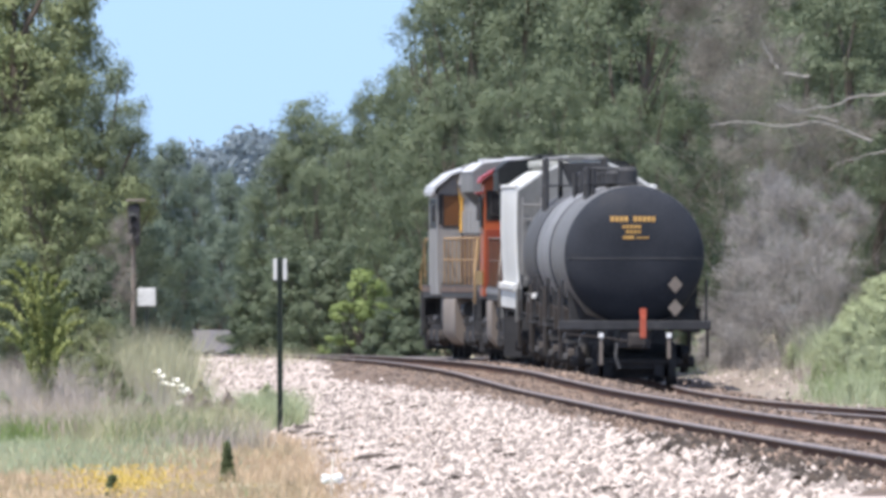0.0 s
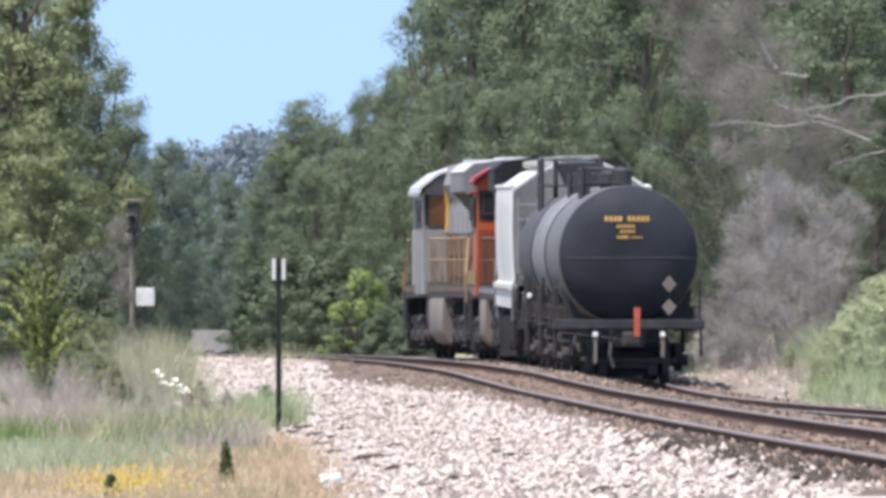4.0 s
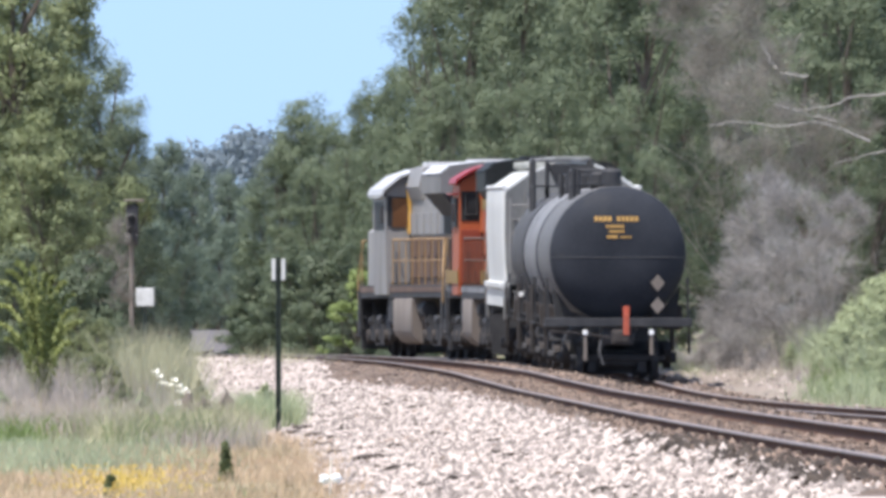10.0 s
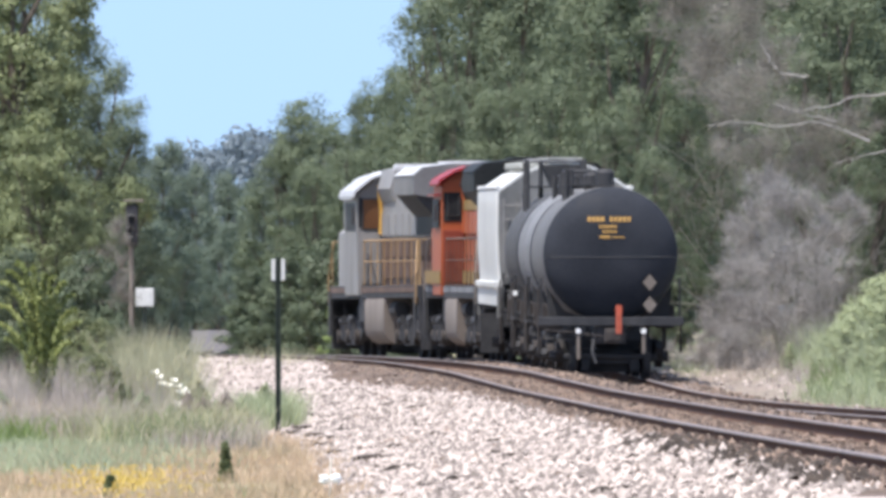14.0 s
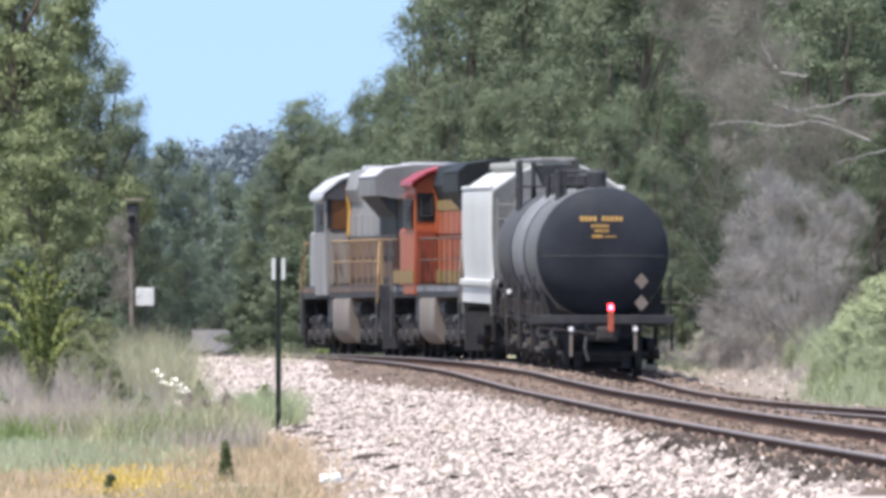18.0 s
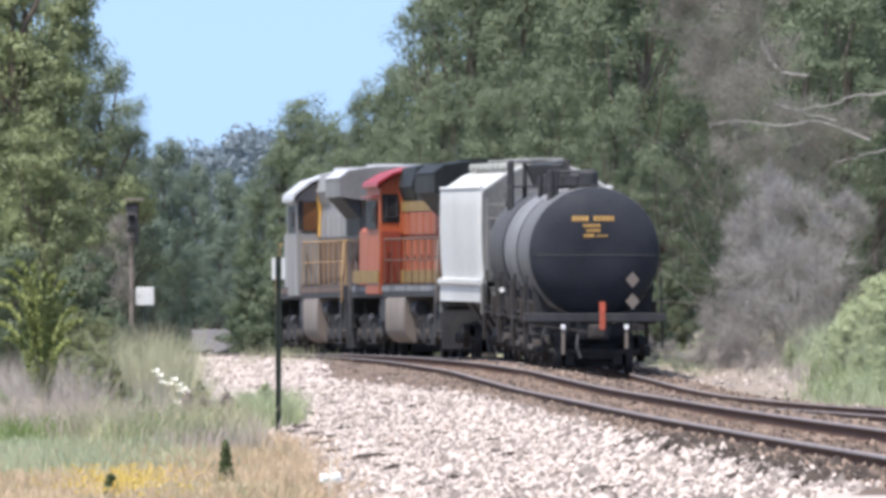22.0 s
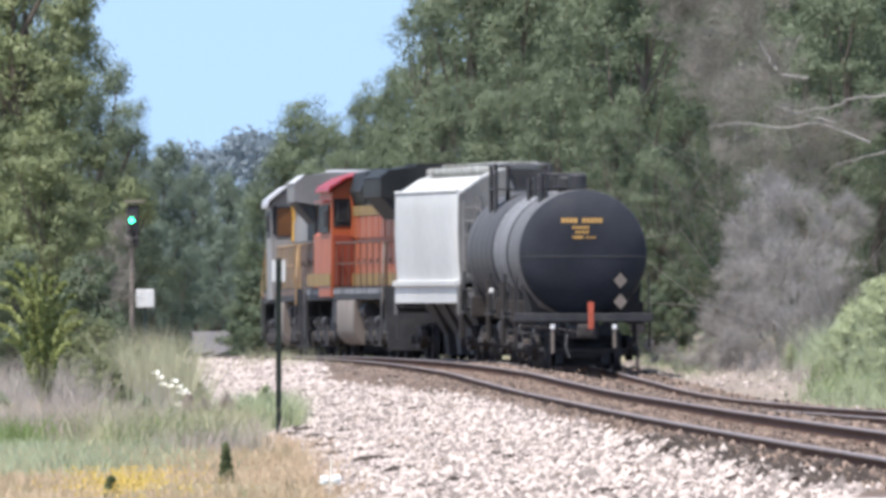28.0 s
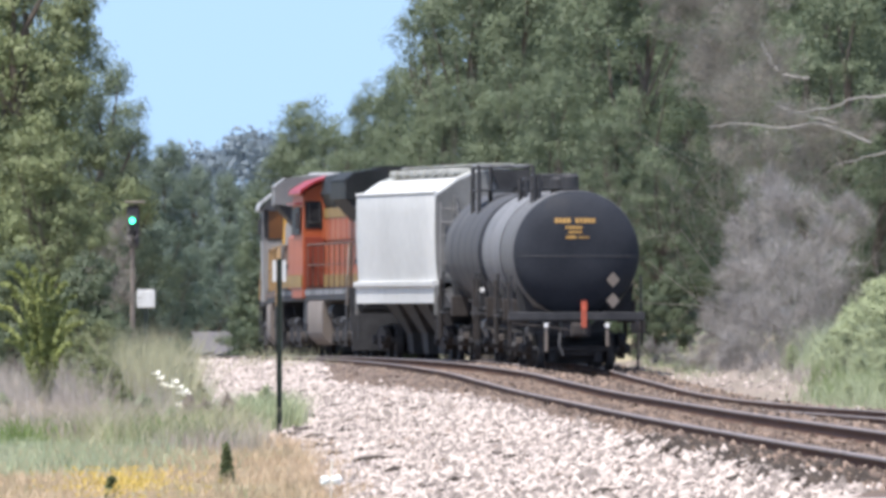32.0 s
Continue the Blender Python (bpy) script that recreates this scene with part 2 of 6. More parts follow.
def part(name, shape, material, parent=None, label="", smooth=False):
    """Links a bmesh or a mesh as one mesh object under a thing or a part."""
    if isinstance(shape, bmesh.types.BMesh):
        me = bpy.data.meshes.new(name)
        bmesh.ops.recalc_face_normals(shape, faces=shape.faces)
        shape.to_mesh(me)
        shape.free()
        if smooth:
            me.polygons.foreach_set("use_smooth", np.ones(len(me.polygons), dtype=bool))
            me.set_sharp_from_angle(angle=radians(35))
    else:
        me = shape
    if material and not me.materials:
        me.materials.append(material)
    ob = new(name, me)
    ob.parent = parent
    return tagged(ob, label)


def box(bm, x0, x1, y0, y1, z0, z1, bevel=0.0):
    vs = [bm.verts.new((x, y, z)) for x in (x0, x1) for y in (y0, y1) for z in (z0, z1)]
    fs = [bm.faces.new([vs[i] for i in q]) for q in ((0, 1, 3, 2), (4, 6, 7, 5), (0, 4, 5, 1), (2, 3, 7, 6), (0, 2, 6, 4), (1, 5, 7, 3))]
    if bevel:
        es = list({e for f in fs for e in f.edges})
        bmesh.ops.bevel(bm, geom=es, offset=bevel, segments=2, affect="EDGES", profile=0.6)
    return bm


def boxes(*rows, bevel=0.0):
    bm = bmesh.new()
    for r in rows:
        box(bm, *r, bevel=bevel)
    return bm


def tube(bm, points, radius, sides=8, cap=True):
    """A round bar along a line of points; radius may be one number or one for each point."""
    points = [Vector(p) for p in points]
    rad = radius if isinstance(radius, (list, tuple)) else [radius] * len(points)
    rings = []
    for i, p in enumerate(points):
        d = (points[min(i + 1, len(points) - 1)] - points[max(i - 1, 0)]).normalized()
        u = d.orthogonal().normalized()
        v = d.cross(u)
        rings.append([bm.verts.new(p + (u * math.cos(a) + v * math.sin(a)) * rad[i]) for a in (2 * math.pi * k / sides for k in range(sides))])
    for a, b in zip(rings, rings[1:]):
        for k in range(sides):
            bm.faces.new((a[k], a[(k + 1) % sides], b[(k + 1) % sides], b[k]))
    if cap:
        bm.faces.new(rings[0][::-1])
        bm.faces.new(rings[-1])
    return bm


def tubes(*rows, sides=8):
    bm = bmesh.new()
    for points, r in rows:
        tube(bm, points, r, sides)
    return bm


def loft(bm, sections, cap=True, closed=True):
    """Skins a row of outlines (lists of points, all of one length)."""
    rings = [[bm.verts.new(p) for p in s] for s in sections]
    n = len(rings[0])
    for a, b in zip(rings, rings[1:]):
        for k in range(n if closed else n - 1):
            bm.faces.new((a[k], a[(k + 1) % n], b[(k + 1) % n], b[k]))
    if cap:
        bm.faces.new(rings[0][::-1])
        bm.faces.new(rings[-1])
    return bm


def prism(outline, y0, y1):
    """An outline in x and z drawn out along y."""
    return loft(bmesh.new(), [[(x, y, z) for x, z in outline] for y in (y0, y1)])


def smooth_line(xs, ys):
    """A smooth curve through knots, as a function of an array."""
    xs, ys = np.array(xs, dtype=float), np.array(ys, dtype=float)
    m = np.gradient(ys, xs)

    def at(x):
        x = np.asarray(x, dtype=float)
        i = np.clip(np.searchsorted(xs, x) - 1, 0, len(xs) - 2)
        h = xs[i + 1] - xs[i]
        u = np.clip((x - xs[i]) / h, 0, 1)
        return (2 * u**3 - 3 * u**2 + 1) * ys[i] + (u**3 - 2 * u**2 + u) * h * m[i] + (-2 * u**3 + 3 * u**2) * ys[i + 1] + (u**3 - u**2) * h * m[i + 1]
    return at


# ---- the two tracks: centre line and rail height by distance ----
train_x = smooth_line([100, 300, 400, 450, 480, 500, 516, 530, 540, 560, 580, 600, 620, 640, 660, 680, 700, 730, 800, 1000, 1400],
                      [21.5, 13.2, 8.8, 6.55, 5.27, 4.46, 4.0, 3.715, 3.561, 3.282, 3.002, 2.696, 2.232, 1.113, -0.904, -2.551, -3.178, -3.45, -4.6, -5.2, -8])
train_z = smooth_line([100, 300, 400, 450, 480, 500, 515, 531, 545, 560, 575, 590, 612, 634, 650, 670, 690, 720, 800, 1000, 1400],
                      [-0.42, -0.42, -0.38, -0.31, -0.255, -0.19, -0.12, -0.04, 0.025, 0.085, 0.15, 0.22, 0.32, 0.40, 0.42, 0.42, 0.38, 0.2, -0.05, 0.45, 1.4])
main_x = smooth_line([150, 200, 240, 290, 340, 380, 415, 450, 485, 521, 545, 570, 600, 650, 720, 800, 1000, 1400],
                     [4.25, 4.1, 3.72, 3.3, 2.95, 2.66, 2.3, 1.89, 1.38, 0.7, -0.3, -1.6, -3.4, -6.4, -9.3, -10.6, -9.2, -12])
main_z = smooth_line([150, 260, 400, 450, 480, 521, 545, 570, 600, 640, 680, 720, 800, 1000, 1400],
                     [-0.02, -0.02, 0.0, 0.06, 0.14, 0.28, 0.40, 0.48, 0.52, 0.46, 0.25, 0.02, 0.0, 0.50, 1.7])


def along(x_of, z_of, y0, y1, step):
    """Arrays of x, y, z and heading along a track."""
    y = np.arange(y0, y1 + step / 2, step)
    x, z = x_of(y), z_of(y)
    return x, y, z, np.arctan2(-np.gradient(x, y), 1.0)


def ripple(x, y, size, seed=0.0):
    """Cheap smooth unevenness between -1 and 1."""
    a, b = x / size + seed, y / size - 1.7 * seed
    return (np.sin(a * 1.3 + 1.7 * np.sin(b * 0.9)) + np.sin(b * 1.7 + 1.3 * np.sin(a * 1.1 + 2)) + np.sin((a + b) * 2.3 + seed)) / 3


def ground_height(x, y):
    """The natural ground: a low field beside the main track, a rising bank beyond the other track."""
    far = np.clip((y - 680) / 500, 0, 1)
    left = -0.69 + 0.20 * np.clip((y - 500) / 130, 0, 1) + 1.3 * far
    right = -0.75 + 0.75 * np.clip((y - 440) / 180, 0, 1) + 1.0 * far
    mid = (main_x(y) + train_x(y)) / 2
    w = np.clip((x - mid) / 2 + 0.5, 0, 1)
    rise = np.clip((y - 440) / 60, 0, 1) * np.clip((700 - y) / 60, 0, 1)
    bank = 0.45 * rise * np.clip((x - train_x(y) - 2.6) / 3.0, 0, 1) + 0.9 * np.clip((x - train_x(y) - 5.0) / 5.5, 0, 1) ** 1.3
    h = left * (1 - w) + (right + bank) * w
    near_track = np.minimum(np.abs(x - main_x(y)), np.abs(x - train_x(y)))
    toe = np.clip((4.7 - np.abs(main_x(y) - x)) / 0.8, 0, 1) * (x < main_x(y)) * (y > 120)
    return h + (0.05 * ripple(x * 2, y, 9.0, 1.0) + 0.03 * ripple(x * 2, y, 4.0, 2.0)) - 0.5 * np.maximum(np.clip((3.4 - near_track) / 1.5, 0, 1), toe)


def margin_point(x, y):
    """The gravel margin that climbs from the second track to the foot of the bank."""
    u = x - train_x(y)
    z = train_z(y) - 0.17 + 0.115 * (u - 1.7) + 0.03 * ripple(x, y, 0.9, 7.0) + 0.04 * ripple(x, y, 3.1, 8.0)
    return np.where((u > 1.6) & (u < 5.4) & (y > 430) & (y < 640), z, -9.0)


# ---- ground ----
xs = np.unique(np.concatenate([np.linspace(-2200, -60, 30), np.linspace(-60, -20, 20), np.arange(-20, 24, 0.7), np.linspace(24, 60, 20), np.linspace(60, 2200, 30)]))
ys = np.unique(np.concatenate([np.linspace(-600, 150, 20), np.arange(150, 760, 2.5), np.linspace(760, 1500, 90), np.linspace(1500, 4600, 40)]))
gx, gy = np.meshgrid(xs, ys)
gz = ground_height(gx, gy)
gz = gz + 6.0 * np.clip((np.abs(gx) - 100) / 900, 0, 1)
nx, ny = len(xs), len(ys)
idx = np.arange(nx * ny).reshape(ny, nx)
quads = np.stack([idx[:-1, :-1], idx[:-1, 1:], idx[1:, 1:], idx[1:, :-1]], -1).reshape(-1, 4)
ground = part("ground", mesh_from("ground", np.stack([gx, gy, gz], -1).reshape(-1, 3), quads, True), M_SOIL)
tagged(ground, "dry field soil with sparse grass beside the railway", "ground", kind="structure")


# ---- ballast beds ----
def bed_height(u, wobble):
    """Height over the rail of a ballast bed at u metres from the track's centre."""
    a = np.abs(u)
    return -0.16 + 0.065 * np.clip((a - 0.80) / 0.1, 0, 1) * np.clip((1.95 - a) / 0.5, 0, 1) + 0.033 * np.clip((a - 1.05) / 0.7, 0, 1) - (0.73 + wobble) * np.clip((a - 1.75) / 3.5, 0, 1) ** 0.85 - 0.6 * np.clip(a - 5.2, 0, 2)


def ballast_point(x, y):
    a = main_z(y) + bed_height(x - main_x(y), 0.0)
    b = train_z(y) + bed_height(x - train_x(y), 0.0)
    return np.maximum(a, b) + 0.02 * ripple(x, y, 0.35, 3.0) + 0.03 * ripple(x, y, 1.3, 4.0)


def pale_edge(y):
    """Where the stained ballast gives way to the pale shoulder, metres from the centre of the main track."""
    return -1.62 - 0.75 * np.clip((y - 440) / 90, 0, 1) + 1.05 * np.clip((y - 537) / 25, 0, 1) + 0.06 * np.sin(y * 0.7)


def ballast_sheet(x_of, y0, y1, step, across, name, u0=-5.9, u1=5.3, height=None):
    y = np.arange(y0, y1, step)
    share, yy = np.meshgrid(np.linspace(0, 1, across), y)
    a, b = (k(yy) if callable(k) else k for k in (u0, u1))
    uu = a + (b - a) * share
    xx = x_of(yy) + uu + 0.03 * ripple(uu, yy, 0.3, 6.0)
    zz = (height or ballast_point)(xx, yy)
    ids = np.arange(xx.size).reshape(xx.shape)
    q = np.stack([ids[:-1, :-1], ids[:-1, 1:], ids[1:, 1:], ids[1:, :-1]], -1).reshape(-1, 4)
    return mesh_from(name, np.stack([xx, yy, zz], -1).reshape(-1, 3), q, True)


bed_main = part("ballast_bank", ballast_sheet(main_x, 150, 802, 0.8, 26, "ballast_bank", -5.9, pale_edge), M_BALLAST)
tagged(bed_main, "pale pinkish crushed stone shoulder of the main track", "ballast", kind="structure")
bed_mid = part("ballast_main_track", ballast_sheet(main_x, 150, 802, 0.8, 30, "ballast_main_track", pale_edge, 1.6), M_BROWNBED)
tagged(bed_mid, "rust-stained brown ballast between and beside the main rails", "ballast", kind="structure")
bed_gap = part("ballast_between_tracks", ballast_sheet(main_x, 150, 802, 0.8, 26, "ballast_between_tracks", 1.6, 5.2), M_MIDBED)
tagged(bed_gap, "grey-brown crushed stone between the two tracks", "ballast", kind="structure")
bed_far = part("ballast_beyond_bend", ballast_sheet(main_x, 800, 1320, 4.0, 40, "ballast_beyond_bend", -0.9, 1.1), M_FARBED)
tagged(bed_far, "pale ballast of the main track beyond the bend", "ballast", kind="structure")
dirt = part("gravel_margin", ballast_sheet(train_x, 431, 639, 0.8, 34, "gravel_margin", 1.66, 5.34, margin_point), M_SAND)
tagged(dirt, "pinkish pale gravel margin beside the second track", "gravel", kind="structure")
bed_side = part("ballast_second_track", ballast_sheet(train_x, 380, 760, 0.8, 56, "ballast_second_track"), M_BROWNBED)
bed_side.location.z = -0.012
tagged(bed_side, "brown-grey stained ballast under the second track", "ballast", kind="structure")


def stones(count, seed, where, small, large, mesh_name, slab=(1, 1, 1), height=None):
    """Many loose angular stones (squashed, jittered octahedra) lying on the ballast."""
    rng = np.random.default_rng(seed)
    x, y, keep = where(rng, count)
    x, y = x[keep], y[keep]
    n = len(x)
    size = small + (large - small) * rng.random(n) ** 2.2
    base = np.array([(1, 0, -0.5), (0, 1, -0.4), (-1, 0, -0.5), (0, -1, -0.6), (0.15, 0.1, 1)])
    v = base[None] * (0.7 + 0.6 * rng.random((n, 5, 1))) + 0.25 * (rng.random((n, 5, 3)) - 0.5)
    v[:, :, 2] *= 0.75
    a = rng.random(n) * 6.283
    tilt = (rng.random(n) - 0.5) * 1.2
    ca, sa, ct, st = np.cos(a)[:, None], np.sin(a)[:, None], np.cos(tilt)[:, None], np.sin(tilt)[:, None]
    X, Y, Z = v[:, :, 0], v[:, :, 1], v[:, :, 2]
    X, Z = X * ct - Z * st, X * st + Z * ct
    X, Y = X * ca - Y * sa, X * sa + Y * ca
    v = np.stack([X, Y, Z], -1) * size[:, None, None] * 0.5
    v *= np.array(slab)
    v += np.stack([x, y, (height or ballast_point)(x, y) + 0.25 * size * slab[2]], -1)[:, None]
    tri = np.array([(0, 1, 4), (1, 2, 4), (2, 3, 4), (3, 0, 4)])
    f = (np.arange(n)[:, None, None] * 5 + tri[None]).reshape(-1, 3)
    return mesh_from(mesh_name, v.reshape(-1, 3), f)


def on_main_bank(rng, n):
    y = 172 + 453 * rng.random(n) ** 1.5
    u = -5.4 + 4.0 * rng.random(n)
    return main_x(y) + u, y, u < pale_edge(y) + 0.12 * rng.normal(size=n)


def on_main_middle(rng, n):
    y = 172 + 453 * rng.random(n) ** 1.3
    u = -2.4 + 4.0 * rng.random(n)
    return main_x(y) + u, y, (np.abs(np.abs(u) - 0.75) > 0.12) & (u > pale_edge(y) - 0.05)


def on_side_bank(rng, n):
    y = 440 + 190 * rng.random(n)
    u = -2.5 + 4.2 * rng.random(n)
    return train_x(y) + u, y, np.abs(np.abs(u) - 0.72) > 0.1


def on_margin(rng, n):
    y = 440 + 190 * rng.random(n)
    u = 1.72 + 3.5 * rng.random(n)
    return train_x(y) + u, y, u < 4.2 + 0.6 * rng.normal(size=n)


tagged(part("ballast_stones", stones(84000, 11, on_main_bank, 0.028, 0.10, "ballast_stones"), M_STONE), "loose pale crushed stones on the ballast bank", "stones", kind="stuff")
tagged(part("ballast_stones", stones(9000, 12, on_side_bank, 0.05, 0.13, "ballast_stones"), M_BROWNSTONE), "loose crushed stones beside the second track", "stones", kind="stuff")


tagged(part("ballast_stones", stones(27000, 13, on_main_middle, 0.03, 0.08, "ballast_stones"), M_BROWNSTONE), "brown stained stones between the main rails", "stones", kind="stuff")


tagged(part("ballast_stones", stones(1500, 16, on_margin, 0.04, 0.12, "ballast_stones", height=margin_point), M_STONE), "pale pinkish stones on the gravel margin", "stones", kind="stuff")


# brown stones sown over the pale bank to imitate its small dark shadows
tagged(part("dark_stones", stones(900, 17, on_main_bank, 0.05, 0.13, "dark_stones", (1.5, 1, 0.7)), M_BROWNSTONE), "dark stones on the ballast bank, standing in for shadows", "stones", kind="stuff")


def beside_ties(rng, n):
    y = 178 + 82 * rng.random(n)
    return main_x(y) - 1.54 + 0.17 * rng.normal(size=n), y, rng.random(n) < 0.55 + 0.5 * np.sin(y * 0.35)


def on_gap(rng, n):
    y = 230 + 395 * rng.random(n) ** 1.2
    u = 1.6 + 2.6 * rng.random(n)
    return main_x(y) + u, y, np.abs(x_gap(main_x(y) + u, y)) > 1.2


def x_gap(x, y):
    return x - train_x(y)


tagged(part("ballast_stones", stones(12000, 15, on_gap, 0.03, 0.09, "ballast_stones"), M_BROWNSTONE), "grey-brown crushed stones between the two tracks", "stones", kind="stuff")
# tie debris, sown thicker to darken the shaded edge
tagged(part("dark_clods", stones(900, 14, beside_ties, 0.05, 0.15, "dark_clods"), M_ROTSHADE), "dark clods for tie debris and shade along the ballast edge", "debris", kind="stuff")


def lie_on_bank(px, row):
    """The distance at which a line of sight meets the main bank."""
    y = np.linspace(180, 600, 4000)
    x = (px - 784) * y / FOCAL
    z = ballast_point(x, y)
    return y[np.argmax(EYE_Z - (row - 600) * y / FOCAL <= z)]


def scrap_mesh(seed):
    rng = random.Random(seed)
    ends = (0.35, 0.9, 1.1, 0.85, 1.0, 0.6, 0.25)
    bm = loft(bmesh.new(), [[(x + rng.uniform(-0.03, 0.03), y * e * rng.uniform(0.7, 1.3), z * e * rng.uniform(0.6, 1.3)) for y, z in ((-0.08, 0.0), (0.08, 0.0), (0.07, 0.05), (0.01, 0.07), (-0.05, 0.055))] for x, e in zip((-0.27, -0.19, -0.1, 0.0, 0.09, 0.18, 0.26), ends)])
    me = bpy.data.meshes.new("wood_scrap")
    bmesh.ops.recalc_face_normals(bm, faces=bm.faces)
    bm.to_mesh(me)
    bm.free()
    me.materials.append(M_ROTSHADE)
    return me


SCRAPS = [scrap_mesh(k) for k in range(4)]
# some lumps are tie scraps, others give the bank's crevice shadows a body
for k, (px, row, size) in enumerate(((545, 758, 0.8), (572, 788, 0.8), (596, 803, 0.7), (662, 812, 0.9), (712, 829, 0.8), (640, 724, 0.5), (735, 722, 0.6), (758, 719, 0.5), (915, 808, 0.7), (875, 780, 0.4), (540, 690, 0.5), (548, 664, 0.4), (1085, 868, 0.7), (1130, 808, 0.45), (1258, 806, 0.42), (1290, 815, 0.55), (1325, 818, 0.5), (1362, 824, 0.5), (1385, 832, 0.6), (1418, 834, 0.5), (1462, 856, 0.6), (1492, 862, 0.5), (1535, 874, 0.8), (620, 742, 0.45), (528, 742, 0.6), (575, 700, 0.45), (592, 716, 0.5), (640, 688, 0.4), (668, 742, 0.5), (612, 760, 0.6), (746, 752, 0.45), (790, 770, 0.5), (668, 778, 0.6), (560, 680, 0.35), (580, 668, 0.3), (440, 652, 0.4), (462, 660, 0.35), (425, 645, 0.35), (515, 768, 0.8), (498, 775, 0.6), (535, 756, 0.7), (480, 790, 0.5), (556, 772, 0.8), (602, 690, 0.5), (614, 680, 0.4), (690, 716, 0.5), (722, 702, 0.4), (585, 776, 0.7), (650, 700, 0.4), (560, 735, 0.6), (700, 790, 0.5), (980, 770, 0.4), (850, 800, 0.4), (815, 848, 0.6))):
    d = float(lie_on_bank(px, row))
    q = spot(px, row, d)
    ob = part("wood_scrap", SCRAPS[k % 4], None)
    ob.matrix_basis = Matrix.Translation((q.x, d, float(ballast_point(np.array(q.x), np.array(d))))) @ Matrix.Rotation(0.25 * math.sin(k * 2.1) + (0.15 if px > 1200 else 0), 4, "Z") @ Matrix.Rotation(radians(-6), 4, "Y") @ Matrix.Diagonal((size, size, size * 0.9, 1))
    tagged(ob, "dark lump on pale ballast, for tie scraps and crevice shadows", "wood scrap", "wood scraps on the ballast")


# ---- rails ----
RAIL = [(-0.070, -0.172), (0.070, -0.172), (0.070, -0.160), (0.012, -0.140), (0.012, -0.045), (0.036, -0.034), (0.036, -0.006),
        (-0.036, -0.006), (-0.036, -0.034), (-0.012, -0.045), (-0.012, -0.140), (-0.070, -0.160)]
HEAD = [(-0.0375, -0.024), (0.0375, -0.024), (0.0375, -0.006), (0.026, 0.001), (-0.026, 0.001), (-0.0375, -0.006)]


def swept(profile, side, x_of, z_of, y0, y1, step, name):
    x, y, z, a = along(x_of, z_of, y0, y1, step)
    n = len(profile)
    v = np.zeros((len(y), n, 3))
    for k, (u, w) in enumerate(profile):
        d = side + u
        v[:, k] = np.stack([x + np.cos(a) * d, y + np.sin(a) * d, z + w], -1)
    i = np.arange(len(y) - 1)[:, None] * n
    k = np.arange(n)[None]
    q = np.stack([i + k, i + (k + 1) % n, i + n + (k + 1) % n, i + n + k], -1).reshape(-1, 4)
    return mesh_from(name, v.reshape(-1, 3), q)


def lay_track(name, x_of, z_of, y0, y1, label):
    rails = new(name)
    tagged(rails, label, "railway track", kind="structure")
    for side in (-0.7535, 0.7535):
        r = part("rail", swept(RAIL, side, x_of, z_of, y0, y1, 2.0, "rail"), M_RAIL, rails)
        part("rail_head", swept(HEAD, side, x_of, z_of, y0, y1, 2.0, "rail_head"), M_RAILTOP, r, "worn shiny running surface")
    return rails


main_track = lay_track("main_track", main_x, main_z, 160, 1000, "rusty steel rails of the main track on wooden ties")
second_track = lay_track("second_track", train_x, train_z, 380, 740, "rusty steel rails of the second track under the train")


def tie_mesh():
    bm = box(bmesh.new(), -1.3, 1.3, -0.115, 0.115, -0.33, -0.145, 0.0)
    me = bpy.data.meshes.new("tie")
    bm.to_mesh(me)
    bm.free()
    me.materials.append(M_TIE)
    return me


def lay_ties(track, x_of, z_of, y0, y1, singly, step=0.55):
    rng = random.Random(5)
    one = tie_mesh()
    x, y, z, a = along(x_of, z_of, y0, y1, step)
    co = np.array([v.co for v in one.vertices])
    joined, faces = [], [tuple(p.vertices) for p in one.polygons if len(p.vertices) == 4]
    for k in range(len(y)):
        turn, dx, dz = a[k] + rng.uniform(-0.03, 0.03), rng.uniform(-0.07, 0.07), rng.uniform(-0.012, 0.004)
        if singly[0] <= y[k] <= singly[1]:
            t = part("tie", one, None, track)
            t.matrix_basis = Matrix.Translation((x[k] + dx, y[k], z[k] + dz)) @ Matrix.Rotation(turn, 4, "Z")
        else:
            c, s = math.cos(turn), math.sin(turn)
            joined.append(np.stack([co[:, 0] * c - co[:, 1] * s + x[k] + dx, co[:, 0] * s + co[:, 1] * c + y[k], co[:, 2] + z[k] + dz], -1))
    f = np.concatenate([np.array(faces) + i * len(co) for i in range(len(joined))])
    rest = part("ties", mesh_from("ties", np.concatenate(joined), f), M_TIE, track)
    tagged(rest, kind="stuff")


# ---- the train ----
STATION_T = [0, 4, 8, 12, 16, 20, 24, 28, 32]
STATION_S = [0.0, 4.06, 10.48, 17.07, 24.85, 33.53, 42.33, 50.41, 59.06]
station = smooth_line(STATION_T, STATION_S)
TRACK_Y = np.arange(480, 760, 0.25)
TRACK_S = np.concatenate([[0], np.cumsum(np.hypot(np.diff(TRACK_Y), np.diff(train_x(TRACK_Y))))])
TRACK_S -= np.interp(529.92, TRACK_Y, TRACK_S)


def on_rail(s):
    y = float(np.interp(s, TRACK_S, TRACK_Y))
    return Vector((float(train_x(y)), y, float(train_z(y))))


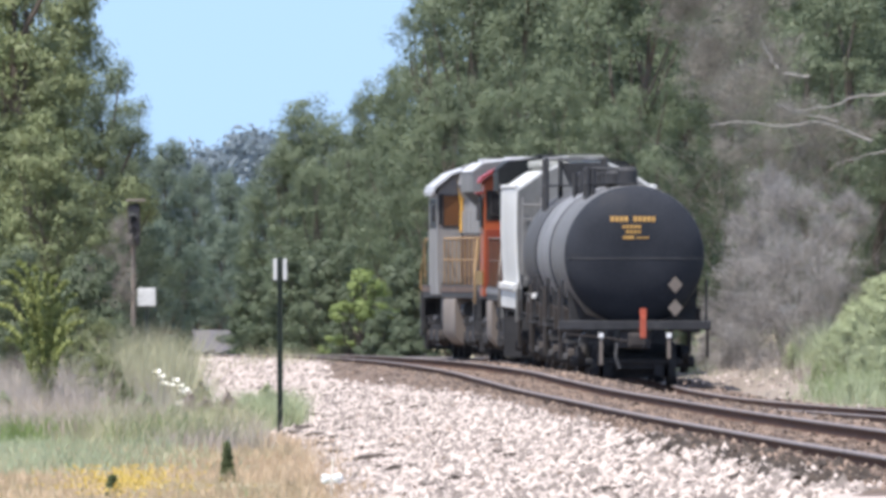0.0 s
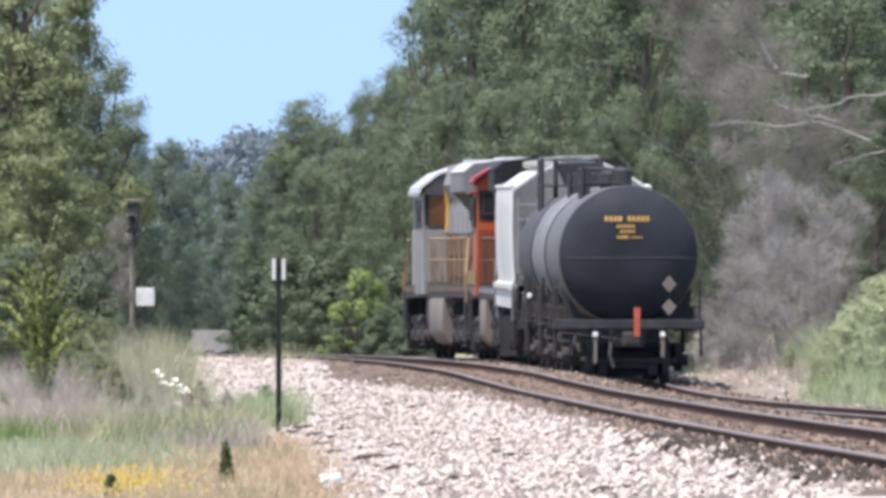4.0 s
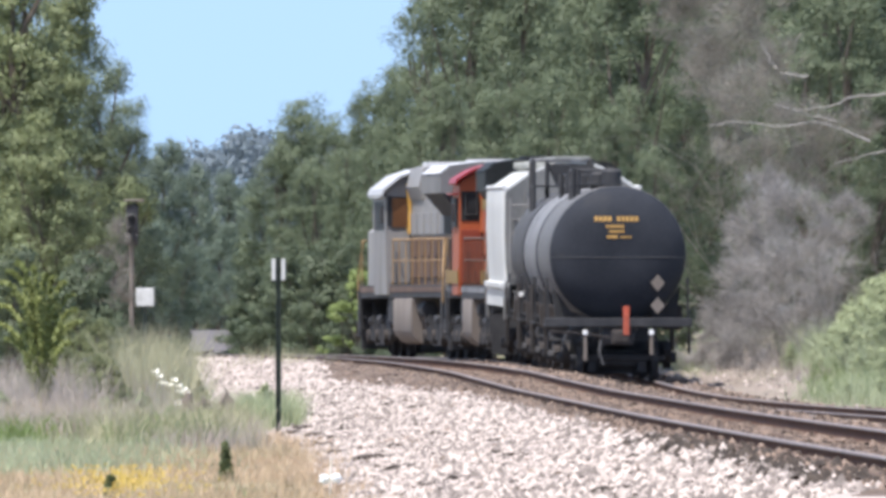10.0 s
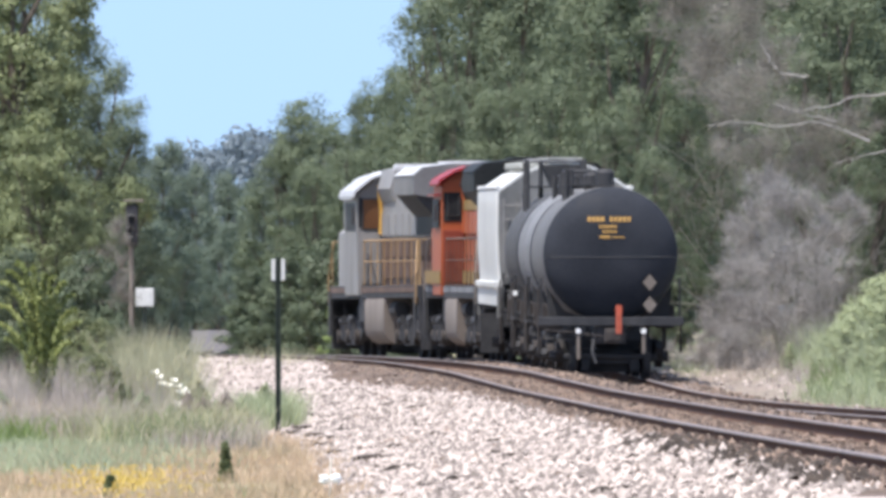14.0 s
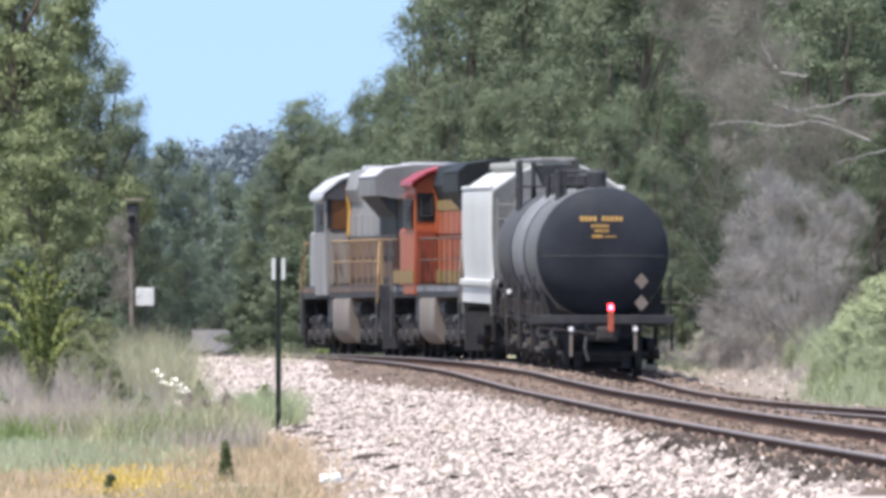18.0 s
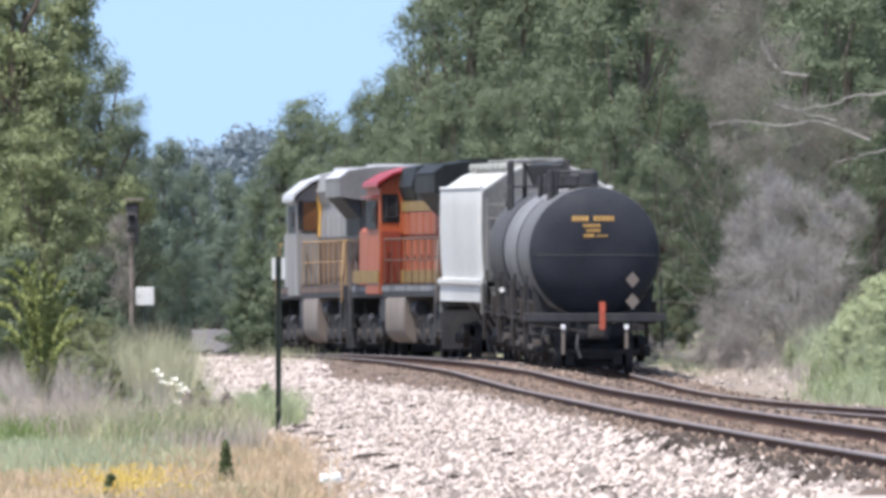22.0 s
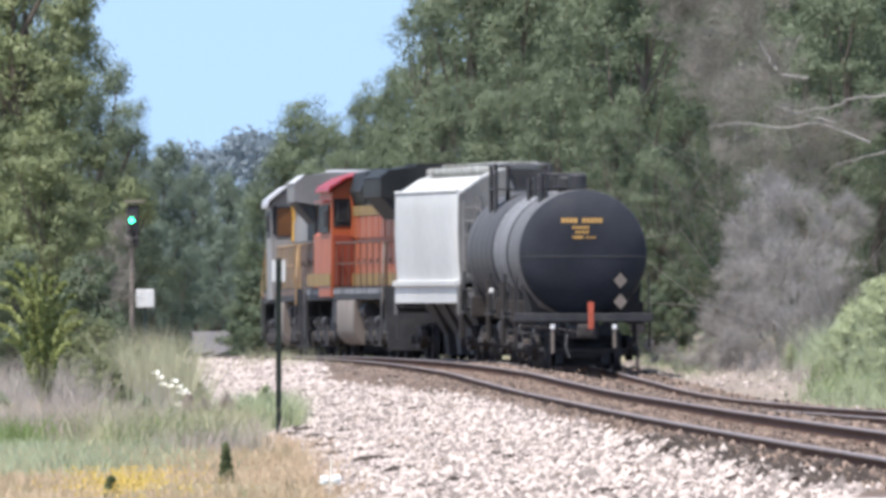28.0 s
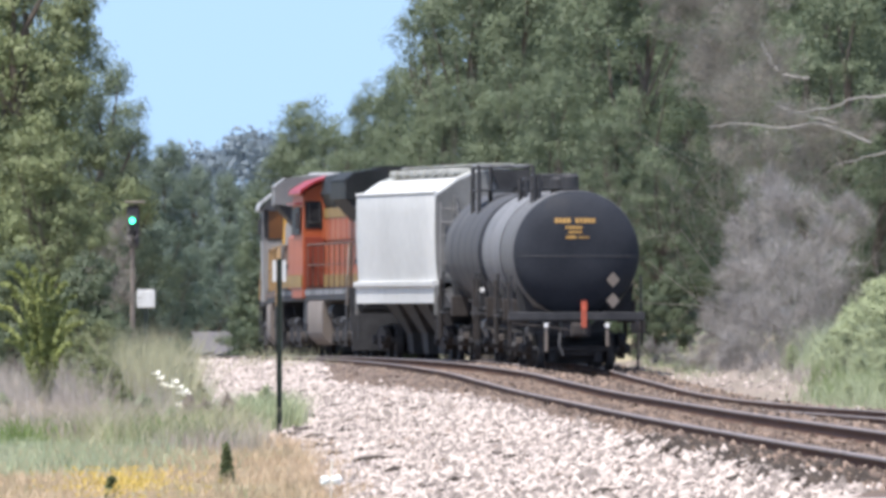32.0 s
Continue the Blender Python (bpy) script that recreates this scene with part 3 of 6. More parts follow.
def car_pose(s_rear, s_front):
    """The pose of a car whose trucks stand at these two places; its origin is midway, on the rail."""
    a, b = on_rail(s_rear), on_rail(s_front)
    f = (b - a).normalized()
    r = f.cross(Vector((0, 0, 1))).normalized()
    u = r.cross(f)
    m = Matrix((r, f, u)).transposed().to_4x4()
    m.translation = (a + b) / 2
    return m


def wheelset(parent, y, radius, tread=0.7535):
    ob = new("wheelset")
    ob.parent = parent
    ob.location = (0, y, radius)
    for side in (-1, 1):
        bm = bmesh.new()
        prof = [(0.065, 0.03), (0.065, radius * 0.45), (0.035, radius * 0.55), (0.035, radius * 0.82), (0.07, radius * 0.86), (0.07, radius), (-0.05, radius + 0.008),
                (-0.065, radius + 0.028), (-0.075, radius + 0.025), (-0.07, radius * 0.86), (-0.03, radius * 0.82), (-0.03, radius * 0.5), (-0.06, 0.03)]
        secs = [[(side * (tread + o), r * math.cos(q), r * math.sin(q)) for o, r in prof] for q in (2 * math.pi * k / 24 for k in range(25))]
        loft(bm, secs, cap=False)
        bmesh.ops.remove_doubles(bm, verts=bm.verts, dist=0.0005)
        part("wheel", bm, M_IRON, ob, "dark steel wheel", smooth=True)
    part("axle", tubes(([(-1.08, 0, 0), (1.08, 0, 0)], 0.075)), M_IRON, ob)
    return ob


def freight_truck(parent, y, base=1.78, radius=0.42, half=1.0):
    """A three-piece freight truck with side frames, bolster, springs and two wheelsets."""
    tr = new("truck")
    tr.parent = parent
    tr.location = (0, y, 0)
    h = base / 2
    for s in (-1, 1):
        bm = bmesh.new()
        outline = [(-h - 0.22, 0.52), (-h - 0.18, 0.62), (-0.45, 0.76), (0.45, 0.76), (h + 0.18, 0.62), (h + 0.22, 0.52), (h + 0.12, 0.40), (h - 0.12, 0.42), (0.42, 0.24), (-0.42, 0.24), (-h + 0.12, 0.42), (-h - 0.12, 0.40)]
        loft(bm, [[(s * (half - 0.06), a, b) for a, b in outline], [(s * (half + 0.08), a, b) for a, b in outline]])
        part("side_frame", bm, M_RUST, tr, "rusty cast side frame")
        for k in (-0.18, 0, 0.18):
            part("spring", tubes(([(s * half, k, 0.30), (s * half, k, 0.56)], 0.075)), M_IRON, tr)
        for e in (-1, 1):
            part("bearing_cap", tubes(([(s * (half + 0.05), e * h, 0.46), (s * (half + 0.19), e * h, 0.46)], 0.11)), M_IRON, tr)
    part("bolster", boxes((-1.05, 1.05, -0.2, 0.2, 0.50, 0.80), bevel=0.03), M_IRON, tr)
    part("brake_rigging", boxes((-0.64, 0.64, -h + 0.1, h - 0.1, 0.14, 0.62), (-0.5, 0.5, -h - 0.25, h + 0.25, 0.30, 0.5), (-0.6, -0.4, -h - 0.32, h + 0.32, 0.16, 0.44), (0.4, 0.6, -h - 0.32, h + 0.32, 0.16, 0.44), (-0.95, 0.95, -h - 0.36, -h - 0.28, 0.40, 0.52), bevel=0.04), M_IRON, tr, "dark brake rigging between the wheels")
    for e in (-1, 1):
        part("brake_beam", boxes((-0.75, 0.75, e * (h - 0.62) - 0.05, e * (h - 0.62) + 0.05, 0.36, 0.46), bevel=0.01), M_IRON, tr)
    return tr, [(tr, -h, radius), (tr, h, radius)]


def coupler(parent, y, way):
    bm = boxes((-0.09, 0.09, min(y, y + way * 0.55), max(y, y + way * 0.55), 0.78, 0.98), bevel=0.02)
    box(bm, -0.14, 0.14, y + way * 0.38 - 0.16, y + way * 0.38 + 0.16, 0.73, 1.03, 0.05)
    return part("coupler", bm, M_RUST, parent, "rusty knuckle coupler")


def ladder(parent, x0, x1, y, z0, z1, rungs, material, along_y=False):
    rows = [([(x0, y, z0), (x0, y, z1)], 0.02), ([(x1, y, z0), (x1, y, z1)], 0.02)]
    rows += [([(x0, y, z0 + (z1 - z0) * (k + 0.5) / rungs), (x1, y, z0 + (z1 - z0) * (k + 0.5) / rungs)], 0.014) for k in range(rungs)]
    if along_y:
        rows = [([(y, p[0], p[2]) for p in pts], r) for pts, r in rows]
    return part("ladder", tubes(*rows, sides=6), material, parent)


WHEELS = []     # wheelsets to roll: object, radius
CARS = []       # thing, distance of its rear and of its front truck from the train's end


def roll_on(rows):
    for tr, y, r in rows:
        WHEELS.append((wheelset(tr, y, r), r))


# three tank cars, 16.3 m over couplers each, at the end of the train
def tank_ring(y, r, n=48):
    return [(r * math.cos(a), y, TANK_Z + r * math.sin(a)) for a in (2 * math.pi * k / n for k in range(n))]


TANK_R, TANK_Z, TANK_H = 1.36, 2.53, 7.0


def dish(y_of, rho):
    return y_of * (TANK_H + 0.52 * (1 - rho ** 3.2) ** 0.62)


def build_tank_car(number, label, shell_paint, head_paint):
    car = new("tank_car")
    tagged(car, label, "tank car", "tank cars at the end of the train")
    R, ZC, H = TANK_R, TANK_Z, TANK_H
    for end in (-1, 1):
        secs = []
        for k in range(15):
            rho = math.sin(k / 14 * math.pi / 2)
            secs.append(tank_ring(dish(end, rho), max(R * rho, 0.01)))
        part("tank_head", loft(bmesh.new(), secs), head_paint, car, "black dished tank end", smooth=True)
    edges = [-H, -4.3, -1.5, 1.5, 4.3, H]
    for a, b in zip(edges, edges[1:]):
        part("tank_course", loft(bmesh.new(), [tank_ring(a + (b - a) * k / 4, R) for k in range(5)], cap=False), shell_paint, car, "dusty tank shell plate", smooth=True)
    for y in edges:
        part("weld_band", loft(bmesh.new(), [tank_ring(y - 0.04, R + 0.001), tank_ring(y - 0.03, R + 0.008), tank_ring(y + 0.03, R + 0.008), tank_ring(y + 0.04, R + 0.001)], cap=False), shell_paint, car)
    if number == 0:
        part("head_seam", tubes(([(R * 0.97 * math.cos(q), dish(-1, abs(0.97 * math.cos(q))) - 0.002, ZC - 0.06) for q in (math.pi * (k + 0.001) / 24.002 for k in range(25))], 0.008), sides=6), M_TANKDULL, car, "weld seam across the tank end")
        tank_markings(car)
    # underframe
    for e in (-1, 1):
        part("stub_sill", boxes((-0.3, 0.3, min(e * 3.6, e * 7.5), max(e * 3.6, e * 7.5), 0.72, 1.12), bevel=0.02), M_IRON, car)
        part("end_sill", boxes((-1.48, 1.48, e * 7.55 - 0.09, e * 7.55 + 0.09, 1.08, 1.26), bevel=0.02), M_IRON, car, "black end platform beam")
        part("end_platform", boxes((-1.40, 1.40, min(e * 6.9, e * 7.46), max(e * 6.9, e * 7.46), 1.20, 1.24), bevel=0.01), M_IRON, car, "dark grating end platform")
        part("saddle", prism([(-1.2, 1.1), (1.2, 1.1), (1.28, 1.9), (0.9, 1.38), (0, 1.06), (-0.9, 1.38), (-1.28, 1.9)], e * 5.3 - 0.25, e * 5.3 + 0.25), M_IRON, car)
        for s in (-1, 1):
            part("running_board", boxes((s * 1.30 - 0.17, s * 1.30 + 0.17, min(e * 5.9, e * 7.45), max(e * 5.9, e * 7.45), 1.10, 1.15)), M_IRON, car)
            part("sill_step", tubes(([(s * 1.42, e * 7.4, 1.12), (s * 1.42, e * 7.4, 0.55), (s * 1.42, e * 7.0, 0.55), (s * 1.42, e * 7.0, 1.12)], 0.022), sides=6), M_RUST, car)
            part("end_handrail", tubes(([(s * 1.40, e * 7.5, 1.2), (s * 1.40, e * 7.5, 2.05), (s * 1.40, e * 6.6, 2.05), (s * 1.40, e * 6.6, 1.15)], 0.02), sides=6), M_IRON, car)
            part("jacking_pad", boxes((s * 1.15 - 0.2, s * 1.15 + 0.2, e * 4.55 - 0.2, e * 4.55 + 0.2, 1.02, 1.5), bevel=0.03), M_RUST, car)
        ladder(car, e * 7.2 - 0.2, e * 7.2 + 0.2, -1.46, 0.5, 1.9, 4, M_RUST, along_y=True)
        coupler(car, e * 7.62, e)
    part("brake_reservoir", tubes(([(-0.75, -2.6, 0.80), (-0.75, -1.3, 0.80)], 0.24), sides=14), M_IRON, car, smooth=True)
    part("brake_cylinder", tubes(([(0.7, 1.2, 0.85), (0.7, 2.1, 0.85)], 0.2), sides=12), M_IRON, car, smooth=True)
    part("train_line", tubes(([(-0.42, -7.4, 0.9), (-0.42, 7.4, 0.9)], 0.03)), M_RUST, car, "brake pipe under the tank")
    part("bottom_outlet", tubes(([(0, 0, 1.12), (0, 0, 0.62), (0, 0, 0.5)], [0.2, 0.18, 0.12]), sides=14), M_IRON, car, "bottom outlet valve", smooth=True)
    # crown platform with guard rail, valve housing and manway
    w, e, top = ((-0.78, 0.1, 4.22), (-0.6, 0.15, 4.15), (-1.02, 0.22, 4.5))[number]
    part("platform_deck", boxes((w - 0.03, e + 0.1, -1.3, 1.4, 3.92, 3.96), bevel=0.01), M_IRON, car, "dark steel grating platform")
    if number == 2:
        part("valve_housing", loft(bmesh.new(), [[(-0.70, y, 4.42), (0.20, y, 4.42), (0.20, y, 4.16), (-0.28, y, 3.94), (-0.50, y, 3.94), (-0.62, y, 4.22)] for y in (-0.5, 0.7)]), M_IRON, car, "dark valve housing on the crown")
    else:
        part("valve_housing", tubes(([(-0.2, 0.4, 3.8), (-0.2, 0.4, 4.14), (-0.2, 0.4, 4.2)], [0.2, 0.2, 0.15]), sides=18), M_IRON, car, "round valve housing on the crown", smooth=True)
    for x, y in [(w, -1.25), (w, 1.35), (e, 1.35)] + ([(w + 0.03, -0.95), (w + 0.1, -1.25)] if number == 0 else [(-0.72, -0.6), (e, -1.25)]):
        part("rail_post", tubes(([(x, y, TANK_Z + math.sqrt(R * R - x * x) - 0.03), (x, y, top + 0.02)], 0.05)), M_IRON, car)
    # the third car's rail gets pale paint in place of its sunlit top
    for pts in ([(w, -1.25, top), (w, 1.35, top)], [(w, 1.35, top), (e, 1.35, top)]) + (([(w, -1.25, top), (e, -1.25, top), (e, 1.35, top)],) if number else ()):
        part("guard_rail", tubes((pts, 0.04)), M_TANKDUST if number == 2 else M_IRON, car)
    part("dome", tubes(([(0.02, -0.1, 3.82), (0.02, -0.1, 4.20), (0.02, -0.1, 4.27)], [0.2, 0.2, 0.14]), sides=20), M_IRON, car, "manway dome", smooth=True)
    if number == 1:
        part("side_bracket", boxes((-1.57, -1.47, 1.0, 1.15, 1.62, 1.72), bevel=0.02), M_WHITE, car, "small white bracket on the side")
    if number == 0:
        for s in (-1, 1):
            part("wheel_guard", boxes((s * 0.66 - 0.035, s * 0.66 + 0.035, -7.75, -7.7, 0.46 + 0.06 * s, 0.92), bevel=0.012), M_FUEL, car, "grey scuffed hose bracket")
            part("bracket_tip", boxes((s * 0.66 - 0.05, s * 0.66 + 0.05, -7.77, -7.7, 0.922, 1.02), bevel=0.015), M_WHITE, car, "bright white bracket tip")
        part("cut_lever", tubes(([(-1.35, -7.68, 1.0), (-0.5, -7.72, 0.92), (-0.15, -7.8, 0.86)], 0.018), sides=6), M_RUST, car)
    part("air_hose", tubes(([(-0.35, -7.7, 0.85), (-0.38, -7.85, 0.55), (-0.30, -7.92, 0.32)], 0.03)), M_IRON, car)
    rows = []
    for y in (-5.3, 5.3):
        rows += freight_truck(car, y)[1]
    roll_on(rows)
    c = 8.13 + 16.27 * number
    CARS.append((car, c - 5.3, c + 5.3))
    return car


def tank_markings(car):
    """Stencilled lines and two diamond placards on the end of the tank."""
    def head_y(x, z):
        return dish(-1, min(math.hypot(x, z - TANK_Z) / TANK_R, 0.999)) - 0.012
    rows = [(-0.47 + 0.089 * k, 0.07, 3.19, 3.29) for k in (0, 1, 2, 3, 5, 6, 7, 8, 9)] + [(-0.24 + 0.075 * k, 0.06, 3.06, 3.12) for k in range(5)]
    rows += [(-0.17 + 0.075 * k, 0.06, 2.96, 3.02) for k in range(4)] + [(-0.23, 0.22, 2.85, 2.91), (0.03, 0.24, 2.86, 2.89)]
    for x0, w, z0, z1 in rows:
        n = 4
        bm = bmesh.new()
        line = [[bm.verts.new((x0 + w * k / n, head_y(x0 + w * k / n, z), z)) for k in range(n + 1)] for z in (z0, z1)]
        for k in range(n):
            bm.faces.new((line[0][k], line[0][k + 1], line[1][k + 1], line[1][k]))
        part("marking", bm, M_YELLOWMARK, car, "yellow stencilled marking")
    for z in (1.96, 1.51):
        yy = -7.48
        pl = part("placard", loft(bmesh.new(), [[(0.79 + 0.145 * a, y, z + 0.17 * b) for a, b in ((-1, 0), (0, -1), (1, 0), (0, 1))] for y in (yy, yy + 0.015)]), M_FUEL, car, "diamond placard in a grey tone")
        part("placard_bracket", boxes((0.77, 0.81, yy + 0.015, yy + 0.5, z - 0.04, z + 0.02)), M_IRON, pl)


tank_car = build_tank_car(0, "black tank car with yellow markings at the train's end", M_TANKGREY, M_TANKBLACK)
# black ends here paint in the shade of the gaps between cars
build_tank_car(1, "dusty light grey tank car between two darker ones", M_TANKDUST, M_TANKBLACK)
build_tank_car(2, "dull black tank car behind the pale hopper", M_TANKDULL, M_TANKBLACK)


# end-of-train marker: orange box with a flashing lamp
def build_marker(car):
    mk = new("end_marker")
    mk.parent = car
    mk.location = (0.15, -8.12, 0.9)
    tagged(mk, "orange end-of-train marker with a flashing red lamp")
    part("marker_body", boxes((-0.06, 0.06, -0.06, 0.06, 0.02, 0.45), bevel=0.02), M_ORANGEGLOSS, mk)
    part("marker_clamp", boxes((-0.05, 0.05, -0.05, 0.35, -0.12, 0.03), bevel=0.02), M_RUST, mk)
    part("lamp_hood", boxes((-0.065, 0.065, 0.058, 0.07, 0.45, 0.60), bevel=0.004), M_ORANGEGLOSS, mk)
    bm = bmesh.new()
    bmesh.ops.create_uvsphere(bm, u_segments=14, v_segments=8, radius=0.05)
    lamp = part("lamp", bm, M_REDLAMP, mk, "red lamp that rises from the body to flash", smooth=True)
    lamp.location = (0, 0, 0.25)
    return lamp


M_REDLAMP = glowing("red_lamp_glow", (1.0, 0.02, 0.05), 30.0)
marker_lamp = build_marker(tank_car)


# covered hopper: 20.6 m over couplers
def build_hopper():
    car = new("covered_hopper_car")
    tagged(car, "pale grey covered hopper car with smooth rounded sides", "hopper car")
    W = 1.50
    half = [(0.0, 4.50), (0.5, 4.44), (0.95, 4.25), (1.27, 4.03), (W - 0.02, 3.90), (W, 3.82), (W + 0.005, 3.5), (W + 0.01, 3.0), (W - 0.01, 2.4), (W - 0.05, 1.86)]
    full = [(-x, z) for x, z in half[::-1]] + half[1:]
    base = [(-W + 0.2, 1.80), (W - 0.2, 1.80)]
    outline = full + base[::-1]
    y0, y1 = -9.2, 9.2
    ys_ = [y0, y0 + 0.05] + [y0 + 0.05 + (y1 - y0 - 0.1) * k / 8 for k in range(1, 8)] + [y1 - 0.05, y1]
    part("body", loft(bmesh.new(), [[(x * (0.985 if k in (0, len(ys_) - 1) else 1), y, z) for x, z in outline] for k, y in enumerate(ys_)]), M_HOPPER, car, "pale grey hopper shell", smooth=True)
    for s in (-1, 1):
        part("side_sill", prism([(s * (W - 0.16), 1.88), (s * (W + 0.05), 1.84), (s * (W + 0.05), 1.74), (s * (W - 0.01), 1.68), (s * (W - 0.01), 1.33), (s * (W - 0.10), 1.33)], y0 - 0.2, y1 + 0.2), M_HOPPER, car, "pale lower side sill")
        part("top_chord", tubes(([(s * (W - 0.03), y0, 3.93), (s * (W - 0.03), y1, 3.93)], 0.05)), M_HOPPER, car)
        for e, yy in ((-1, y0 - 0.15), (1, y1 + 0.15)):
            part("corner_post", boxes((s * (W - 0.06) - 0.06, s * (W - 0.06) + 0.06, yy - 0.07, yy + 0.07, 1.05, 1.75), bevel=0.015), M_HOPPERDIM, car)
            part("sill_step", tubes(([(s * 1.42, yy - 0.2, 1.5), (s * 1.42, yy - 0.2, 0.5), (s * 1.42, yy + 0.2, 0.5), (s * 1.42, yy + 0.2, 1.5)], 0.02), sides=6), M_IRON, car)
            ladder(car, s * 1.15 - 0.2, s * 1.15 + 0.2, yy - e * 0.02, 1.5, 3.7, 7, M_GREY)
    top = [(x, z) for x, z in full if z > 3.9]
    part("roof_sheet", loft(bmesh.new(), [[(x * 0.985, y, z + 0.006) for x, z in top] + [(x * 0.985, y, z - 0.03) for x, z in top[::-1]] for y in (y0 + 0.1, y1 - 0.1)]), M_HOPPERROOF, car, "dusty roof sheet")
    for e, yy in ((-1, y0), (1, y1)):
        part("end_panel", loft(bmesh.new(), [[(x * 0.97, yy + e * d, z) for x, z in [(a, b - 0.05) for a, b in full] + base[::-1]] for d in (0.0, 0.02)]), M_HOPPERDIM, car, "grey car end, grime and shade in one tone")
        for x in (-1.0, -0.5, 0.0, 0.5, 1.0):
            part("end_stiffener", boxes((x - 0.04, x + 0.04, min(yy, yy + e * 0.09), max(yy, yy + e * 0.09), 1.85, 3.85), bevel=0.01), M_HOPPERDIM, car)
    part("running_board", boxes((-0.38, 0.38, y0 - 0.2, y1 + 0.2, 4.56, 4.60), bevel=0.01), M_HOPPERROOF, car, "roof walkway grating")
    for k in range(7):
        part("roof_hatch", boxes((-0.95, -0.42, y0 + 1.2 + k * 2.2, y0 + 2.7 + k * 2.2, 4.34, 4.50), bevel=0.05), M_HOPPERROOF, car)
    for k in range(4):
        yc = -5.4 + k * 3.6
        secs = [[(sx * a, yc + sy * b, z) for sx, sy in ((-1, -1), (1, -1), (1, 1), (-1, 1))] for a, b, z in ((1.32, 1.75, 1.8), (0.6, 0.7, 0.6), (0.55, 0.6, 0.12))]
        part("hopper_bay", loft(bmesh.new(), secs), M_IRON, car, "dark outlet bay")
    for e, yy in ((-1, y0), (1, y1)):
        part("slope_sheet", loft(bmesh.new(), [[(-1.2, yy + e * 0.9, 1.25), (1.2, yy + e * 0.9, 1.25), (1.2, yy + e * 0.9, 1.33), (-1.2, yy + e * 0.9, 1.33)], [(-1.33, yy - e * 0.6, 1.25), (1.33, yy - e * 0.6, 1.25), (1.33, yy - e * 0.6, 1.82), (-1.33, yy - e * 0.6, 1.82)]]), M_IRON, car)
        part("end_platform", boxes((-1.36, 1.36, min(yy, yy + e * 1.1), max(yy, yy + e * 1.1), 1.10, 1.22), bevel=0.02), M_IRON, car)
        coupler(car, e * 9.75, e)
    part("center_sill", boxes((-0.28, 0.28, -9.75, 9.75, 0.75, 1.1)), M_IRON, car)
    rows = []
    for y in (-7.4, 7.4):
        rows += freight_truck(car, y)[1]
    roll_on(rows)
    CARS.append((car, 59.0 - 7.4, 59.0 + 7.4))
    return car


build_hopper()


# diesel locomotives, 22.3 m over couplers, on three-axle trucks
def loco_truck(parent, y):
    tr = new("truck")
    tr.parent = parent
    tr.location = (0, y, 0)
    for s in (-1, 1):
        outline = [(-2.6, 0.55), (-2.55, 0.80), (-1.2, 1.0), (-0.6, 0.86), (0.6, 0.86), (1.2, 1.0), (2.55, 0.80), (2.6, 0.55), (2.3, 0.38), (1.5, 0.42), (1.0, 0.30), (-1.0, 0.30), (-1.5, 0.42), (-2.3, 0.38)]
        part("side_frame", loft(bmesh.new(), [[(s * 1.12, a, b) for a, b in outline], [(s * 1.30, a, b) for a, b in outline]]), M_IRON, tr, "dark cast truck frame")
        for e in (-2.05, 0, 2.05):
            part("bearing_cap", tubes(([(s * 1.28, e, 0.5), (s * 1.42, e, 0.5)], 0.17), sides=12), M_RUST, tr)
        for e in (-1, 1):
            part("brake_cylinder", tubes(([(s * 1.36, e * 0.8, 0.92), (s * 1.36, e * 1.3, 0.86)], 0.11), sides=10), M_IRON, tr, "dark brake cylinder")
            part("sand_pipe", tubes(([(s * 1.2, e * 2.72, 1.3), (s * 1.0, e * 2.75, 0.5), (s * 0.8, e * 2.6, 0.12)], 0.025), sides=6), M_IRON, tr)
        for k in (-1.25, -0.75, 0.75, 1.25):
            part("spring", tubes(([(s * 1.32, k, 0.42), (s * 1.32, k, 0.80)], 0.10)), M_IRON, tr)
    part("bolster", boxes((-1.1, 1.1, -0.35, 0.35, 0.55, 1.25), bevel=0.04), M_IRON, tr)
    part("traction_motor", boxes((-0.6, 0.6, -2.5, 2.5, 0.10, 0.7), bevel=0.08), M_IRON, tr)
    return [(tr, -2.05, 0.51), (tr, 0.0, 0.51), (tr, 2.05, 0.51)]


LOCO_STRETCH = 1.1


